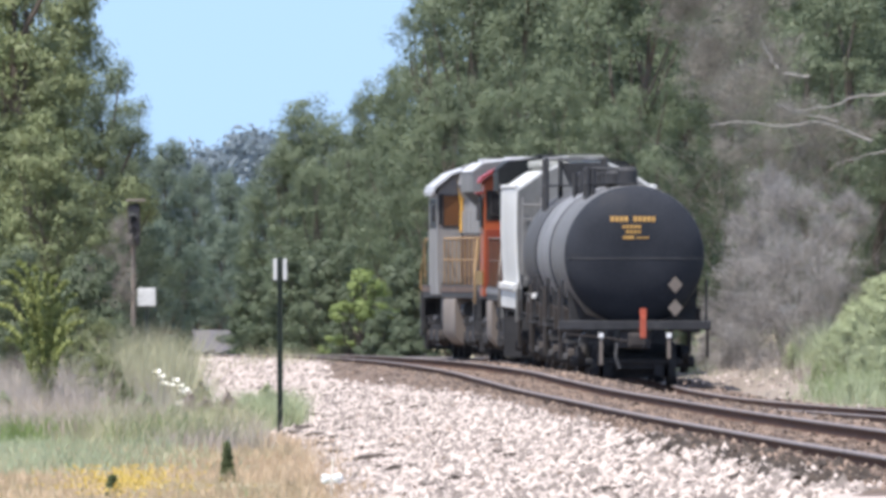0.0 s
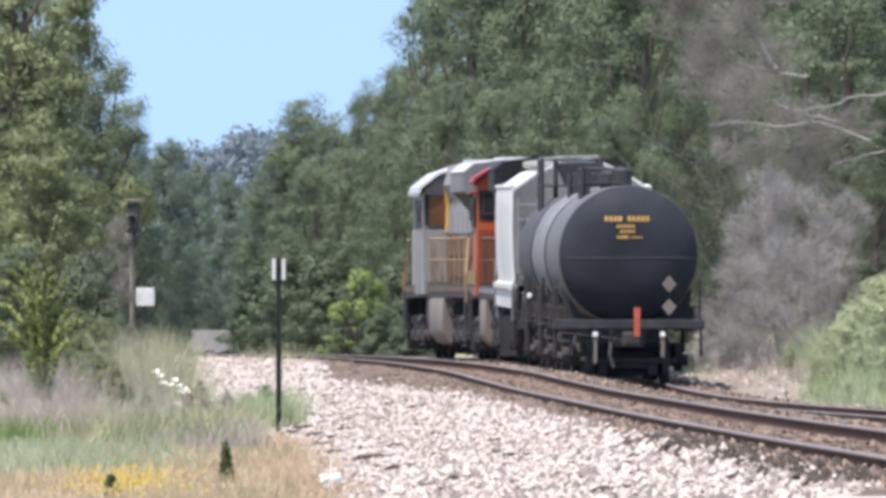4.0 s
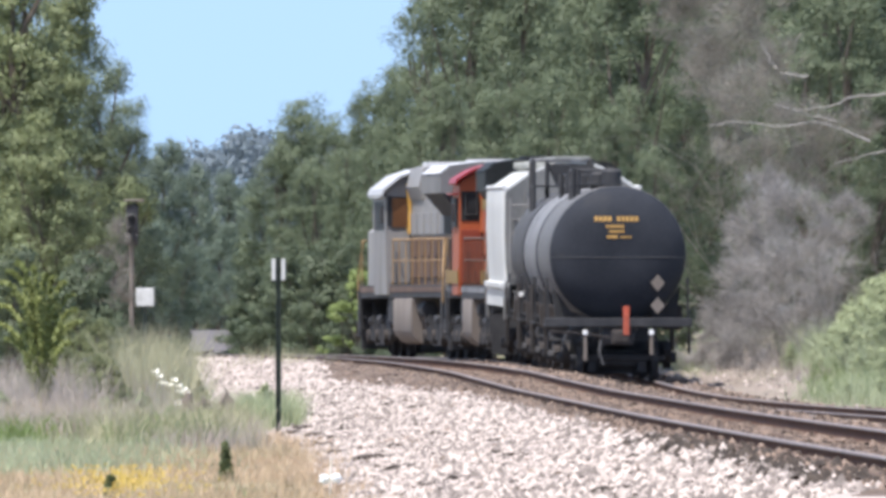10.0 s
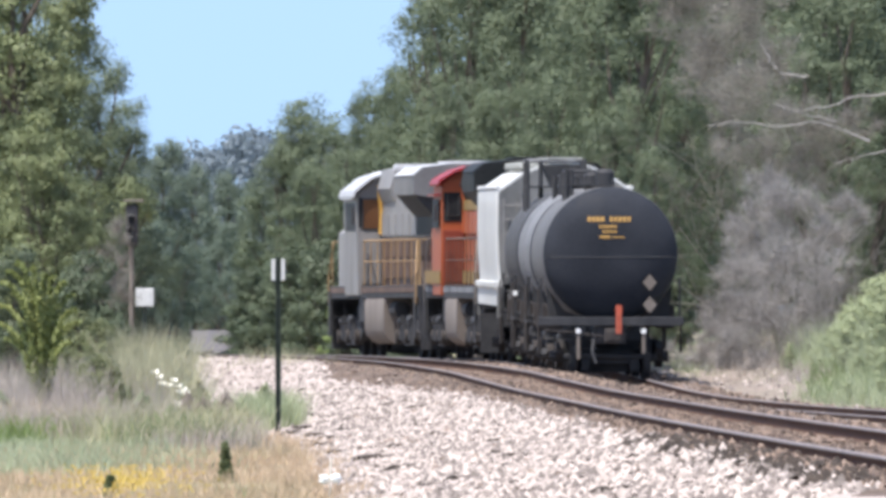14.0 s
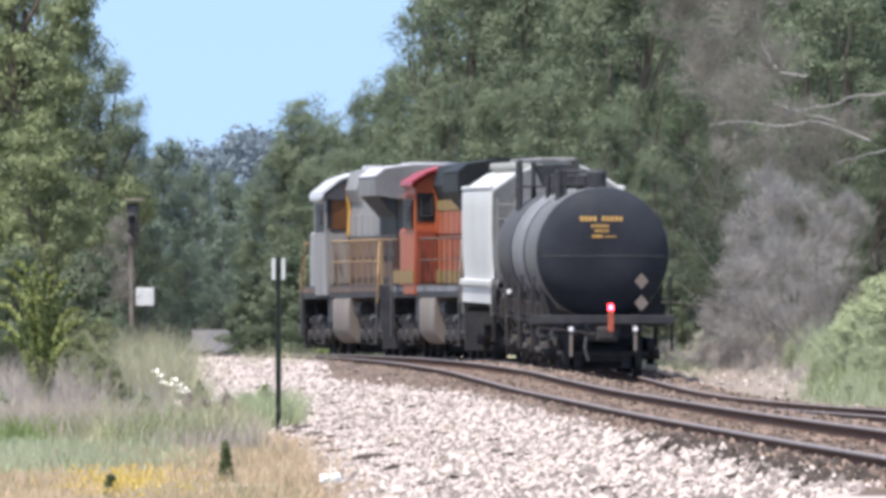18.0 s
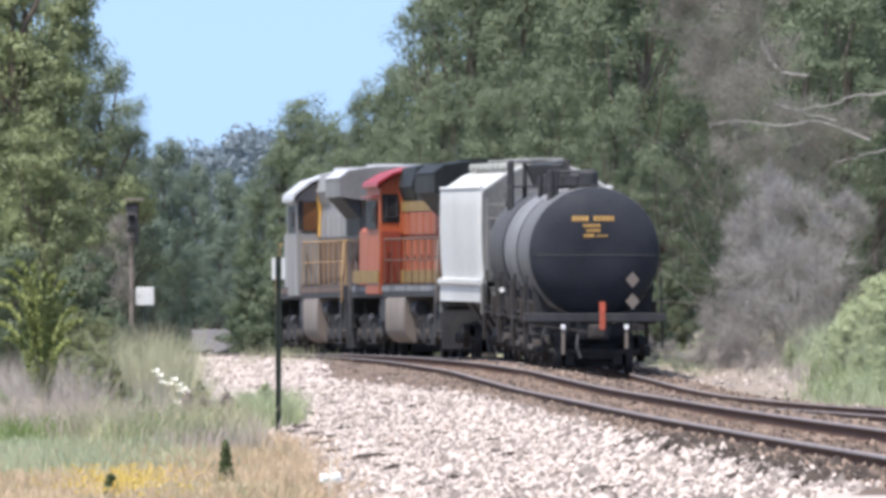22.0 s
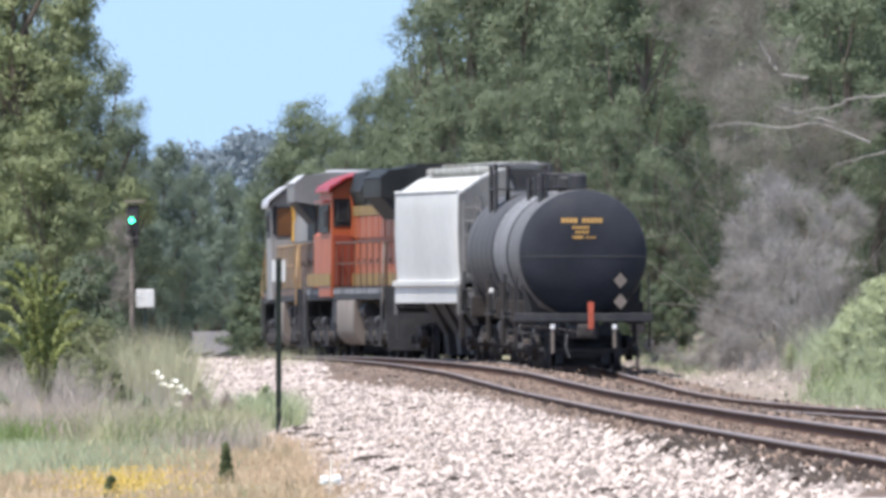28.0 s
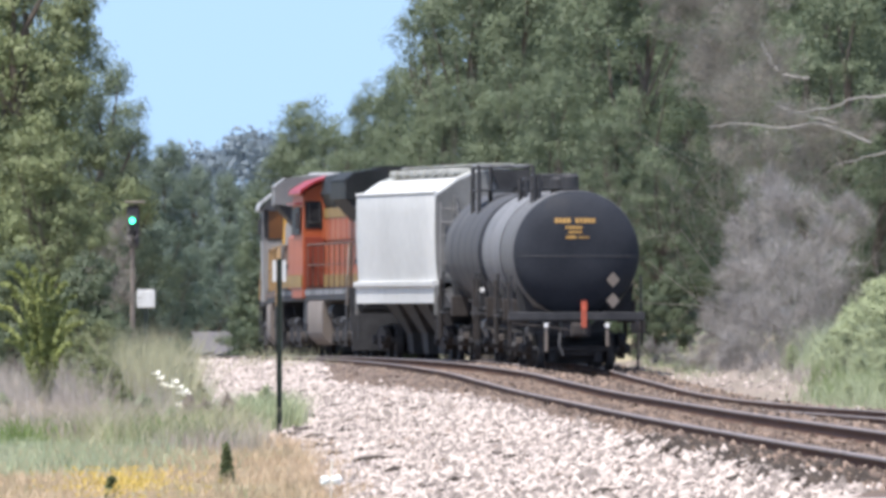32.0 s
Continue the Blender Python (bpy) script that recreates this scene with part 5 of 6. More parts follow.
WOOD = [  # pattern, distance across, distance away, top line, pattern's height, turn, width
    (OAKS[0], 545, 960, 158, 12, 0.3, 1.01), (OAKS[1], 600, 910, 190, 12, 1.3, 0.85), (OAKS[2], 700, 830, 100, 12, 2.2, 0.68), (OAKS[1], 655, 870, 128, 12, 2.0, 0.72), (OAKS[0], 755, 790, -60, 12, 3.1, 0.74),
    (OAKS[1], 840, 760, -130, 12, 4.0, 0.89), (OAKS[2], 940, 730, -140, 12, 5.1, 0.86), (OAKS[0], 1040, 710, -170, 12, 0.9, 0.84), (OAKS[1], 1130, 690, -160, 12, 2.0, 0.81),
    (OAKS[2], 1205, 720, -90, 12, 2.9, 0.81), (OAKS[1], 700, 800, 190, 12, 3.7, 1.01), (OAKS[0], 790, 745, 130, 12, 5.5, 0.94), (OAKS[2], 880, 715, 150, 12, 0.2, 0.97),
    (OAKS[1], 985, 695, 110, 12, 1.0, 0.89), (OAKS[0], 1085, 675, 170, 12, 2.6, 0.89), (OAKS[2], 630, 860, 260, 12, 4.4, 1.08), (OAKS[1], 560, 900, 270, 12, 0.7, 1.08),
    (OAKS[0], 500, 960, 230, 12, 2.4, 0.94), (OAKS[1], 1165, 665, 250, 12, 0.5, 0.95), (BACKOAK, 1235, 740, 420, 12, 2.4, 2.2), (BACKOAK, 1320, 740, 420, 12, 3.4, 2.2), (OAKS[2], 1270, 760, -120, 12, 3.3, 0.94),
    (OAKS[1], 1360, 740, -100, 12, 4.3, 0.94), (OAKS[0], 1450, 700, -120, 12, 5.3, 0.94), (OAKS[1], 1495, 628, -60, 12, 0.9, 1.0), (OAKS[2], 1560, 612, 120, 12, 2.9, 1.1),
    (OAKS[0], 1430, 655, 20, 12, 4.9, 0.95), (BACKOAK, 880, 900, -160, 12, 1.1, 0.85), (BACKOAK, 1050, 860, -180, 12, 3.6, 1.2), (BACKOAK, 920, 880, -180, 12, 2.1, 1.2), (BACKOAK, 1170, 850, -190, 12, 4.6, 1.2), (BACKOAK, 1420, 850, -180, 12, 0.6, 1.2), (BACKOAK, 1290, 860, -180, 12, 5.6, 1.2), (BACKOAK, 1540, 840, -180, 12, 1.6, 1.2), (BACKOAK, 1350, 800, -120, 12, 2.6, 1.6), (BACKOAK, 1470, 790, -120, 12, 3.9, 1.6), (BACKOAK, 1560, 800, -60, 12, 5.2, 1.6), (BACKOAK, 1120, 800, 60, 12, 0.4, 1.6),
    (BACKOAK, 560, 960, 400, 12, 0.5, 2.2), (BACKOAK, 650, 900, 390, 12, 1.5, 2.2), (BACKOAK, 740, 850, 380, 12, 2.5, 2.2), (BACKOAK, 840, 820, 380, 12, 3.5, 2.2), (BACKOAK, 940, 800, 380, 12, 4.5, 2.2), (BACKOAK, 1050, 780, 380, 12, 5.5, 2.2), (BACKOAK, 1160, 760, 360, 12, 0.9, 2.2), (BACKOAK, 1270, 770, 350, 12, 1.9, 2.2),
    (SHRUB, 450, 820, 470, 3, 0.2, 1.0), (SHRUB, 510, 800, 430, 3, 1.2, 1.0), (SHRUB, 575, 770, 420, 3, 2.2, 1.0), (SHRUB, 715, 720, 440, 3, 2.2, 1.0),
    (SHRUB, 1190, 650, 460, 3, 3.2, 0.9), (SHRUB, 1155, 640, 500, 3, 5.2, 0.9), (YOUNG, 640, 705, 470, 2.6, 0.3, 1.15), (SHRUB, 675, 700, 545, 3, 1.1, 1.2), (SHRUB, 720, 690, 560, 3, 2.1, 1.3), (SHRUB, 610, 720, 545, 3, 4.1, 1.1),
    (CEDARS[0], 35, 600, -150, 9, 0.3, 1.0), (CEDARS[1], 100, 610, -10, 9, 1.5, 0.95), (OAKS[1], 165, 650, 60, 12, 2.7, 0.84), (OAKS[2], 222, 660, 165, 12, 0.7, 0.72), (OAKS[0], 100, 640, -120, 12, 3.3, 0.62), (CEDARS[1], -10, 620, -60, 9, 4.5, 1.0), (CEDARS[1], 75, 555, 190, 9, 3.9, 1.01),
    (CEDARS[0], 125, 560, 300, 9, 5.0, 0.95), (SHRUB, 30, 520, 430, 3, 0.8, 0.9), (SHRUB, 150, 530, 440, 3, 2.8, 0.9), (SHRUB, 180, 560, 500, 3, 4.8, 0.9), (SHRUB, 90, 505, 520, 3, 1.8, 0.9),
    (FARTREES[0], 235, 1050, 298, 14, 0.4, 0.78), (FARTREES[1], 285, 1330, 240, 14, 1.4, 0.75), (FARTREES[0], 345, 1400, 278, 14, 2.4, 0.72), (FARTREES[1], 400, 1390, 296, 14, 3.4, 0.78),
    (FARTREES[0], 455, 1100, 306, 14, 4.4, 0.78), (FARTREES[1], 320, 1350, 398, 14, 5.4, 1.04), (FARTREES[0], 385, 1360, 418, 14, 0.9, 1.04), (FARTREES[1], 255, 1000, 388, 14, 1.9, 0.91), (FARTREES[0], 445, 1100, 438, 14, 2.9, 1.04)]
for w in WOOD:
    planted(*w)
for pattern in (*OAKS, *CEDARS, *FARTREES):
    stow(pattern)
stow(BACKOAK)


# far wooded ridge
def ridge_clumps():
    rng = np.random.default_rng(8)
    n = 1700
    x = -48 + 96 * rng.random(n)
    top = 19.2 + 0.3 * np.sin(x * 0.9) + 0.25 * np.sin(x * 2.1 + 1) + 1.2 * np.tanh((x + 22.5) / 2.5)
    return np.stack([x, 2600 + 120 * rng.random(n), top * (0.15 + 0.85 * rng.random(n) ** 0.4)], -1), 1.6 + 1.6 * rng.random(n)


rc, rr_ = ridge_clumps()
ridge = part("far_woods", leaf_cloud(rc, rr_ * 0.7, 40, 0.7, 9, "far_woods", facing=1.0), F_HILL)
tagged(ridge, "wooded ridge on the horizon, haze blue in its leaf colour", "woods", kind="stuff")


hx, hy = np.meshgrid(np.linspace(-160, 160, 65), np.linspace(2640, 2900, 8))
hz = 17.0 * np.sin((hy - 2640) / 260 * math.pi / 2) ** 0.5 + 0.3 * np.sin(hx * 0.9) + 0.9 * np.tanh((hx + 22.5) / 2.5) - 0.2
hid = np.arange(hx.size).reshape(hx.shape)
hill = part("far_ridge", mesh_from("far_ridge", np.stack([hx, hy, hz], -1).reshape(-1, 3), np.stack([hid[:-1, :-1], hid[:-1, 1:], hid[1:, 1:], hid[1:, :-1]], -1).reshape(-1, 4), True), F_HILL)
tagged(hill, "slope under the distant woods, tinted blue for haze", "hill", kind="structure")


# ---- dead brush beside the track ----
def twigs(base, spread, height, count, seed, name, lean=(0, 0, 0)):
    """Bare, forking grey twigs: thin three-sided sticks."""
    rng = random.Random(seed)
    V, F = [], []

    def stick(a, b, r):
        d = (b - a).normalized()
        u = d.orthogonal().normalized()
        v = d.cross(u)
        i = len(V)
        for p, q in ((a, r), (b, r * 0.55)):
            for k in range(3):
                V.append(p + (u * math.cos(2.094 * k) + v * math.sin(2.094 * k)) * q)
        for k in range(3):
            F.append((i + k, i + (k + 1) % 3, i + 3 + (k + 1) % 3, i + 3 + k))

    def grow(a, d, length, r, level):
        b = a + d * length
        stick(a, b, r)
        if level:
            for _ in range(3 if level > 1 else 4):
                e = (d + Vector((rng.gauss(0, 0.55), rng.gauss(0, 0.55), rng.gauss(-0.08, 0.5)))).normalized()
                grow(a.lerp(b, rng.uniform(0.35, 1.0)), e, length * rng.uniform(0.45, 0.8), r * 0.55, level - 1)
    for _ in range(count):
        a = Vector(base) + Vector((rng.gauss(0, spread), rng.gauss(0, spread), 0))
        d = (Vector((rng.gauss(0, 0.35), rng.gauss(0, 0.35), 1)) + Vector(lean)).normalized()
        grow(a, d, height * rng.uniform(0.35, 0.6), 0.018 * rng.uniform(0.6, 1.3), 4)
    return mesh_from(name, np.array([tuple(v) for v in V]), np.array(F))


def spray(blobs, seed, density=7000):
    """Fine dead spray: slender slivers that radiate in billows; each billow is a line of sight, a distance and a radius."""
    rng = np.random.default_rng(seed)
    V = []
    for px, row, y, r in blobs:
        n = int(density * r * r)
        k = max(8, n // 60)
        d = rng.normal(size=(k, 3))
        d /= np.linalg.norm(d, axis=1)[:, None]
        c = d * (r * rng.random(k) ** 0.5)[:, None] * np.array([1, 0.8, 0.9])
        i = rng.integers(0, k, n)
        p = c[i] + rng.normal(size=(n, 3)) * 0.13 * r
        w = d[i] + rng.normal(size=(n, 3)) * 0.7 + np.array([-0.15, 0, 0.35])
        w /= np.linalg.norm(w, axis=1)[:, None]
        s = np.cross(w, rng.normal(size=(n, 3)))
        s /= np.linalg.norm(s, axis=1)[:, None]
        long = (0.10 + 0.28 * rng.random(n) ** 2)[:, None]
        p = p + np.array(tuple(spot(px, row, y)))
        V.append(np.stack([p - s * 0.0055, p + s * 0.0055, p + w * long], 1).reshape(-1, 3))
    V = np.concatenate(V)
    return mesh_from("fine_spray", V, np.arange(len(V)).reshape(-1, 3))


def dead_brush(label, stands, blobs, seed, density=7000, twig=M_TWIG):
    """A thicket of bare branches with its fine spray."""
    ob = new("dead_brush")
    tagged(ob, label, "dead brush", "dead brush by the line")
    for k, (px, y, spread, height, count, lean) in enumerate(stands):
        p = spot(px, 640, y)
        p.z = float(ground_height(np.array(p.x), np.array(y))) - 0.1
        b = part("bare_branch_thicket", twigs((0, 0, 0), spread, height, count, seed + k, "bare_branch_thicket", lean), twig, ob, "bare forking grey branches")
        b.location = p
    if blobs:
        part("fine_spray", spray(blobs, seed, density), twig, ob, "dense fine grey dead twigs")
    return ob


dead_brush("low billowing thicket of bare grey twigs beside the track", [(1330, 590, 0.5, 2.6, 14, (0, 0, 0)), (1410, 580, 0.5, 2.8, 16, (0, 0, 0)), (1480, 575, 0.4, 3.4, 10, (-0.1, 0, 0))],
           [(1330, 400, 596, 0.6), (1395, 370, 590, 0.7), (1315, 490, 592, 0.65), (1395, 465, 585, 0.8), (1455, 420, 588, 0.6), (1285, 560, 592, 0.55), (1345, 570, 586, 0.7), (1255, 615, 592, 0.45),
            (1425, 550, 580, 0.65), (1300, 620, 584, 0.5), (1360, 330, 596, 0.5), (1500, 380, 590, 0.5), (1310, 440, 598, 0.5), (1470, 480, 580, 0.5), (1445, 610, 576, 0.5), (1270, 600, 596, 0.5), (1320, 560, 596, 0.6), (1185, 630, 600, 0.32), (1150, 618, 606, 0.24), (1225, 640, 594, 0.36), (1285, 652, 584, 0.42), (1345, 664, 576, 0.42), (1400, 670, 570, 0.4)], 1)
def crooked_limb(points, r):
    """A tapering limb with small kinks between its bends."""
    rng = random.Random(len(points) * 7 + int(r * 1000))
    line = [a.lerp(b, k / 4) + (Vector((rng.gauss(0, 0.02), rng.gauss(0, 0.03), rng.gauss(0, 0.018))) if k else Vector()) for a, b in zip(points, points[1:]) for k in range(4)] + [points[-1]]
    return tubes((line, [r * (0.5 + 0.5 * k / (len(line) - 1)) * rng.uniform(0.85, 1.15) for k in range(len(line))]), sides=7)


# takes the darker twig copy, so its shade comes from the colour
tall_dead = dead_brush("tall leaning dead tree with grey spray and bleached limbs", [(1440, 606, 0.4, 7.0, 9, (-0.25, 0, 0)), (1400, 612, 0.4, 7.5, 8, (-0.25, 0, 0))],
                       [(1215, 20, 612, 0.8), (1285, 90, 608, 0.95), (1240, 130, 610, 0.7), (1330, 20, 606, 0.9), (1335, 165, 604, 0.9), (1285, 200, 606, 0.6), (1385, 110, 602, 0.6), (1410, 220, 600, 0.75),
                        (1300, 255, 604, 0.5), (1355, 285, 602, 0.65), (1475, 235, 600, 0.6), (1530, 215, 598, 0.5), (1430, 300, 600, 0.6), (1180, -10, 612, 0.5)], 30, 4300, M_DARKTWIG)
for pts, r in (([(1255, 222), (1300, 216), (1370, 224), (1450, 216), (1540, 250)], 0.038), ([(1395, 200), (1460, 190), (1510, 172), (1568, 166), (1640, 180)], 0.04), ([(1335, 62), (1362, 100), (1382, 130), (1430, 135)], 0.04), ([(1370, 185), (1420, 200), (1480, 215)], 0.03), ([(1480, 290), (1540, 272), (1600, 260)], 0.03), ([(1640, 180), (1630, 400), (1620, 640)], 0.09)):
    part("limb", crooked_limb([spot(a, b, 586) for a, b in pts], r * 0.68), M_DEADWOOD, tall_dead, "bleached bare limb")
dead_brush("small bare grey shrub among junipers", [(185, 548, 0.35, 2.2, 8, (0, 0, 0))], [(208, 415, 562, 0.4), (182, 470, 556, 0.5), (222, 470, 558, 0.3), (200, 520, 552, 0.45), (150, 500, 550, 0.35)], 9, 3600, M_DARKTWIG)


# ---- grass and weeds ----
def blades(name, label, category, material, count, seed, where, tall, wide, bend=0.35):
    rng = np.random.default_rng(seed)
    x, y = where(rng, count)
    z = np.maximum(ground_height(x, y), np.where(np.minimum(np.abs(x - main_x(y)), np.abs(x - train_x(y))) < 4.6, ballast_point(x, y), -9))
    z = np.maximum(z, margin_point(x, y)) - 0.03
    h = tall[0] + (tall[1] - tall[0]) * rng.random(len(x)) ** 1.4
    a = rng.random(len(x)) * 6.283
    w = wide * (0.6 + 0.8 * rng.random(len(x)))
    dx, dy = np.cos(a), np.sin(a)
    l = bend * h * rng.normal(size=len(x))
    m = bend * h * rng.normal(size=len(x))
    p = np.stack([x, y, z], -1)
    side = np.stack([dx * w / 2, dy * w / 2, 0 * w], -1)
    mid = p + np.stack([l * 0.35, m * 0.35, h * 0.6], -1)
    tip = p + np.stack([l, m, h], -1)
    v = np.stack([p - side, p + side, mid + side * 0.8, mid - side * 0.8, tip], 1).reshape(-1, 3)
    i = np.arange(len(x))[:, None] * 5
    f = np.stack([i + np.array([[0, 1, 2]]), i + np.array([[0, 2, 3]]), i + np.array([[3, 2, 4]])], 1).reshape(-1, 3)
    ob = part(name, mesh_from(name, v, f), material)
    return tagged(ob, label, category, kind="stuff")


def patch(px0, px1, y0, y1, clumpy=0.0, power=1.0):
    """A stretch of ground between two lines of sight and two distances, evenly or in clumps."""
    def where(rng, n):
        if clumpy:
            k = max(6, n // 60)
            cy, cp = y0 + (y1 - y0) * rng.random(k) ** power, px0 + (px1 - px0) * rng.random(k)
            i = rng.integers(0, k, n)
            y, px = cy[i], cp[i]
            return (px - 784) * y / FOCAL + rng.normal(size=n) * clumpy, y + rng.normal(size=n) * clumpy
        y = y0 + (y1 - y0) * rng.random(n) ** power
        px = px0 + (px1 - px0) * rng.random(n)
        return (px - 784) * y / FOCAL, y
    return where


def in_field(where, edge=-4.35):
    """Keeps to the field side of the ballast's toe, with an uneven edge."""
    def kept(rng, n):
        x, y = where(rng, n)
        k = x - main_x(y) < edge + 0.12 * rng.normal(size=n) + 0.15 * np.sin(y * 0.21)
        return x[k], y[k]
    return kept


def beyond_track(where, edge=2.9):
    """Keeps to the far side of the second track."""
    def kept(rng, n):
        x, y = where(rng, n)
        k = x - train_x(y) > edge + 0.35 * rng.normal(size=n)
        return x[k], y[k]
    return kept


blades("dry_grass", "short dry tan grass in the field", "grass", F_DRY, 42000, 31, in_field(patch(-40, 720, 225, 420), -4.4), (0.04, 0.22), 0.012)
blades("green_grass", "patchy pale green grass in the field", "grass", F_PALEGREEN, 9000, 32, in_field(patch(-40, 250, 300, 420, 0.5)), (0.10, 0.34), 0.014)
blades("weed_stalks", "grey-brown dry weed stalks beside the track", "weeds", F_BROWN, 12000, 33, in_field(patch(-40, 300, 385, 480, 0.22)), (0.2, 0.8), 0.010, 0.5)
blades("weed_stalks", "grey-brown dry weed stalks near the ballast", "weeds", F_BROWN, 5500, 43, in_field(patch(280, 432, 360, 440, 0.22)), (0.10, 0.5), 0.012)
blades("weed_stalks", "dense tan and grey dry weeds in the field", "weeds", F_BROWN, 9000, 49, in_field(patch(-40, 165, 425, 470, 0.16)), (0.35, 1.05), 0.009, 0.35)
blades("weed_stalks", "tall tan weed stalks before the shrubs", "weeds", F_BROWN, 5000, 60, in_field(patch(-40, 170, 425, 460, 0.2)), (0.5, 1.45), 0.010, 0.3)
blades("dry_grass", "tan tufts among grey weeds", "grass", F_DRY, 3500, 50, in_field(patch(-40, 200, 410, 450, 0.16)), (0.25, 0.7), 0.009, 0.35)
blades("seeding_grass", "tall pale seeding grass beside the ballast", "grass", F_PALE, 5200, 34, in_field(patch(205, 325, 435, 490, 0.16)), (0.6, 1.95), 0.011, 0.24)
blades("weed_stalks", "tall grey weed stalks among pale grass", "weeds", F_BROWN, 2000, 46, in_field(patch(190, 340, 430, 490, 0.18)), (0.4, 1.3), 0.010, 0.3)
blades("green_weeds", "tall green weeds among pale grass", "weeds", F_PALEGREEN, 2000, 47, in_field(patch(200, 345, 425, 490, 0.18)), (0.3, 1.1), 0.014, 0.3)
blades("seeding_grass", "pale grass in clumps by the ballast", "grass", F_PALE, 5000, 35, in_field(patch(150, 425, 370, 450, 0.2)), (0.2, 0.75), 0.012)
blades("green_weeds", "green weeds among dry stalks", "weeds", F_GRASS, 6500, 44, in_field(patch(-20, 395, 375, 450, 0.20)), (0.2, 0.6), 0.02)
blades("bank_grass", "tall light green grass on the cutting bank", "grass", F_BANK, 24000, 36, beyond_track(patch(1400, 1660, 485, 575, 0.45), 4.4), (0.3, 1.0), 0.014, 0.4)
blades("bank_grass", "straw-pale tall grass among green on the bank", "grass", F_PALEGREEN, 12000, 56, beyond_track(patch(1380, 1660, 500, 580, 0.5), 4.6), (0.4, 1.2), 0.012, 0.35)
blades("bank_grass", "light green grass at the foot of the bank", "grass", F_BANK, 8000, 45, beyond_track(patch(1365, 1640, 480, 560, 0.35), 4.2), (0.06, 0.3), 0.016, 0.5)
blades("bank_grass", "low green grass behind the second track", "grass", F_BANK, 6000, 37, beyond_track(patch(1100, 1250, 590, 640, 0.4), 4.2), (0.04, 0.16), 0.016)
blades("bank_grass", "light green grass growing down to the second track", "grass", F_BANK, 15000, 58, beyond_track(patch(1410, 1700, 445, 508, 0.35), 2.3), (0.12, 0.55), 0.014, 0.45)
blades("bank_grass", "deeper green grass low on the bank", "grass", F_GRASS, 3500, 61, beyond_track(patch(1400, 1700, 450, 530, 0.4), 2.5), (0.15, 0.6), 0.014, 0.45)
blades("bank_grass", "pale green grass tuft behind the second track", "grass", F_BANK, 5000, 59, beyond_track(patch(1115, 1215, 575, 625, 0.3), 2.7), (0.12, 0.42), 0.016, 0.4)
blades("dry_grass", "dry grass along the foot of the dead brush", "grass", F_BROWN, 7000, 57, beyond_track(patch(1130, 1440, 520, 610, 0.35), 3.3), (0.08, 0.4), 0.014, 0.45)
blades("weed_tuft", "green weed tuft at the toe of the ballast", "weeds", F_BANK, 3000, 38, patch(432, 512, 452, 468, 0.16), (0.3, 0.75), 0.018)
blades("weed_stalks", "dry weeds at the edge of the far ballast", "weeds", F_BROWN, 1500, 48, patch(285, 420, 780, 850, 0.4), (0.12, 0.45), 0.02)
blades("crest_weeds", "thin pale weeds on the ballast crest", "weeds", F_PALE, 260, 39, patch(440, 540, 560, 600, 0.3), (0.2, 0.5), 0.012)
LUSH = build_tree("lush_bush", "soft light green bush on the cutting bank", 67, 3.0, 0.05, 1.3, 130, 95, 0.062, F_BANK)
for w in ((1465, 545, 590, 3, 2.0, 0.7), (1500, 530, 560, 3, 3.0, 0.8), (1570, 520, 520, 3, 4.0, 0.9), (1400, 560, 605, 3, 1.2, 0.5), (1545, 560, 515, 3, 5.0, 0.9), (1440, 528, 640, 3, 0.7, 0.5),
          (1520, 512, 625, 3, 2.7, 0.6), (1575, 505, 605, 3, 3.7, 0.8), (1595, 560, 480, 3, 1.9, 0.9), (1500, 492, 675, 3, 2.9, 0.7), (1560, 488, 665, 3, 3.9, 0.8), (1592, 552, 462, 3, 2.2, 0.9), (1552, 566, 490, 3, 4.4, 0.7), (1505, 556, 532, 3, 1.4, 0.6)):
    planted(LUSH, *w[:5], w[5] * 1.45)
planted(LUSH, 470, 458, 676, 3, 2.0, 0.75)
planted(LUSH, 500, 458, 700, 3, 4.0, 0.7)
planted(LUSH, 442, 456, 712, 3, 5.0, 0.7)
stow(LUSH)
# soft weed bushes beside the ballast, each of its own tint
for tint, label, rows in ((F_PALE, "soft pale seeding weed bush beside the ballast", ((240, 470, 605, 1.0), (285, 462, 625, 1.0), (320, 470, 640, 0.9), (262, 448, 650, 1.0), (225, 455, 640, 0.8), (350, 452, 668, 0.8))),
                          (F_OLIVE, "olive-green weed bush among dry stalks", ((238, 418, 712, 0.9), (212, 430, 690, 0.8), (160, 428, 698, 0.8), (262, 424, 700, 0.7), (172, 432, 662, 0.6))),
                          (F_BROWN, "dry grey-brown weed bush in the field", ((360, 430, 700, 0.8), (330, 425, 690, 0.7), (400, 440, 690, 0.8))),
                          (F_PALEGREEN, "pale green weed bush in the field", ((5, 425, 690, 0.9), (190, 415, 700, 1.0), (250, 420, 690, 0.8), (300, 410, 715, 1.1), (395, 418, 728, 1.0), (432, 425, 735, 0.9), (368, 420, 722, 0.9), (345, 405, 735, 0.9), (225, 405, 725, 1.0)))):
    WEED = build_tree("weed_bush", label, 81 + len(rows), 3.0, 0.05, 1.1, 110, 70, 0.10, tint, droop=0.1)
    for k, (px, y, top_row, wide) in enumerate(rows):
        planted(WEED, px, y, top_row, 3, k * 1.3, wide * 0.8)
    stow(WEED)


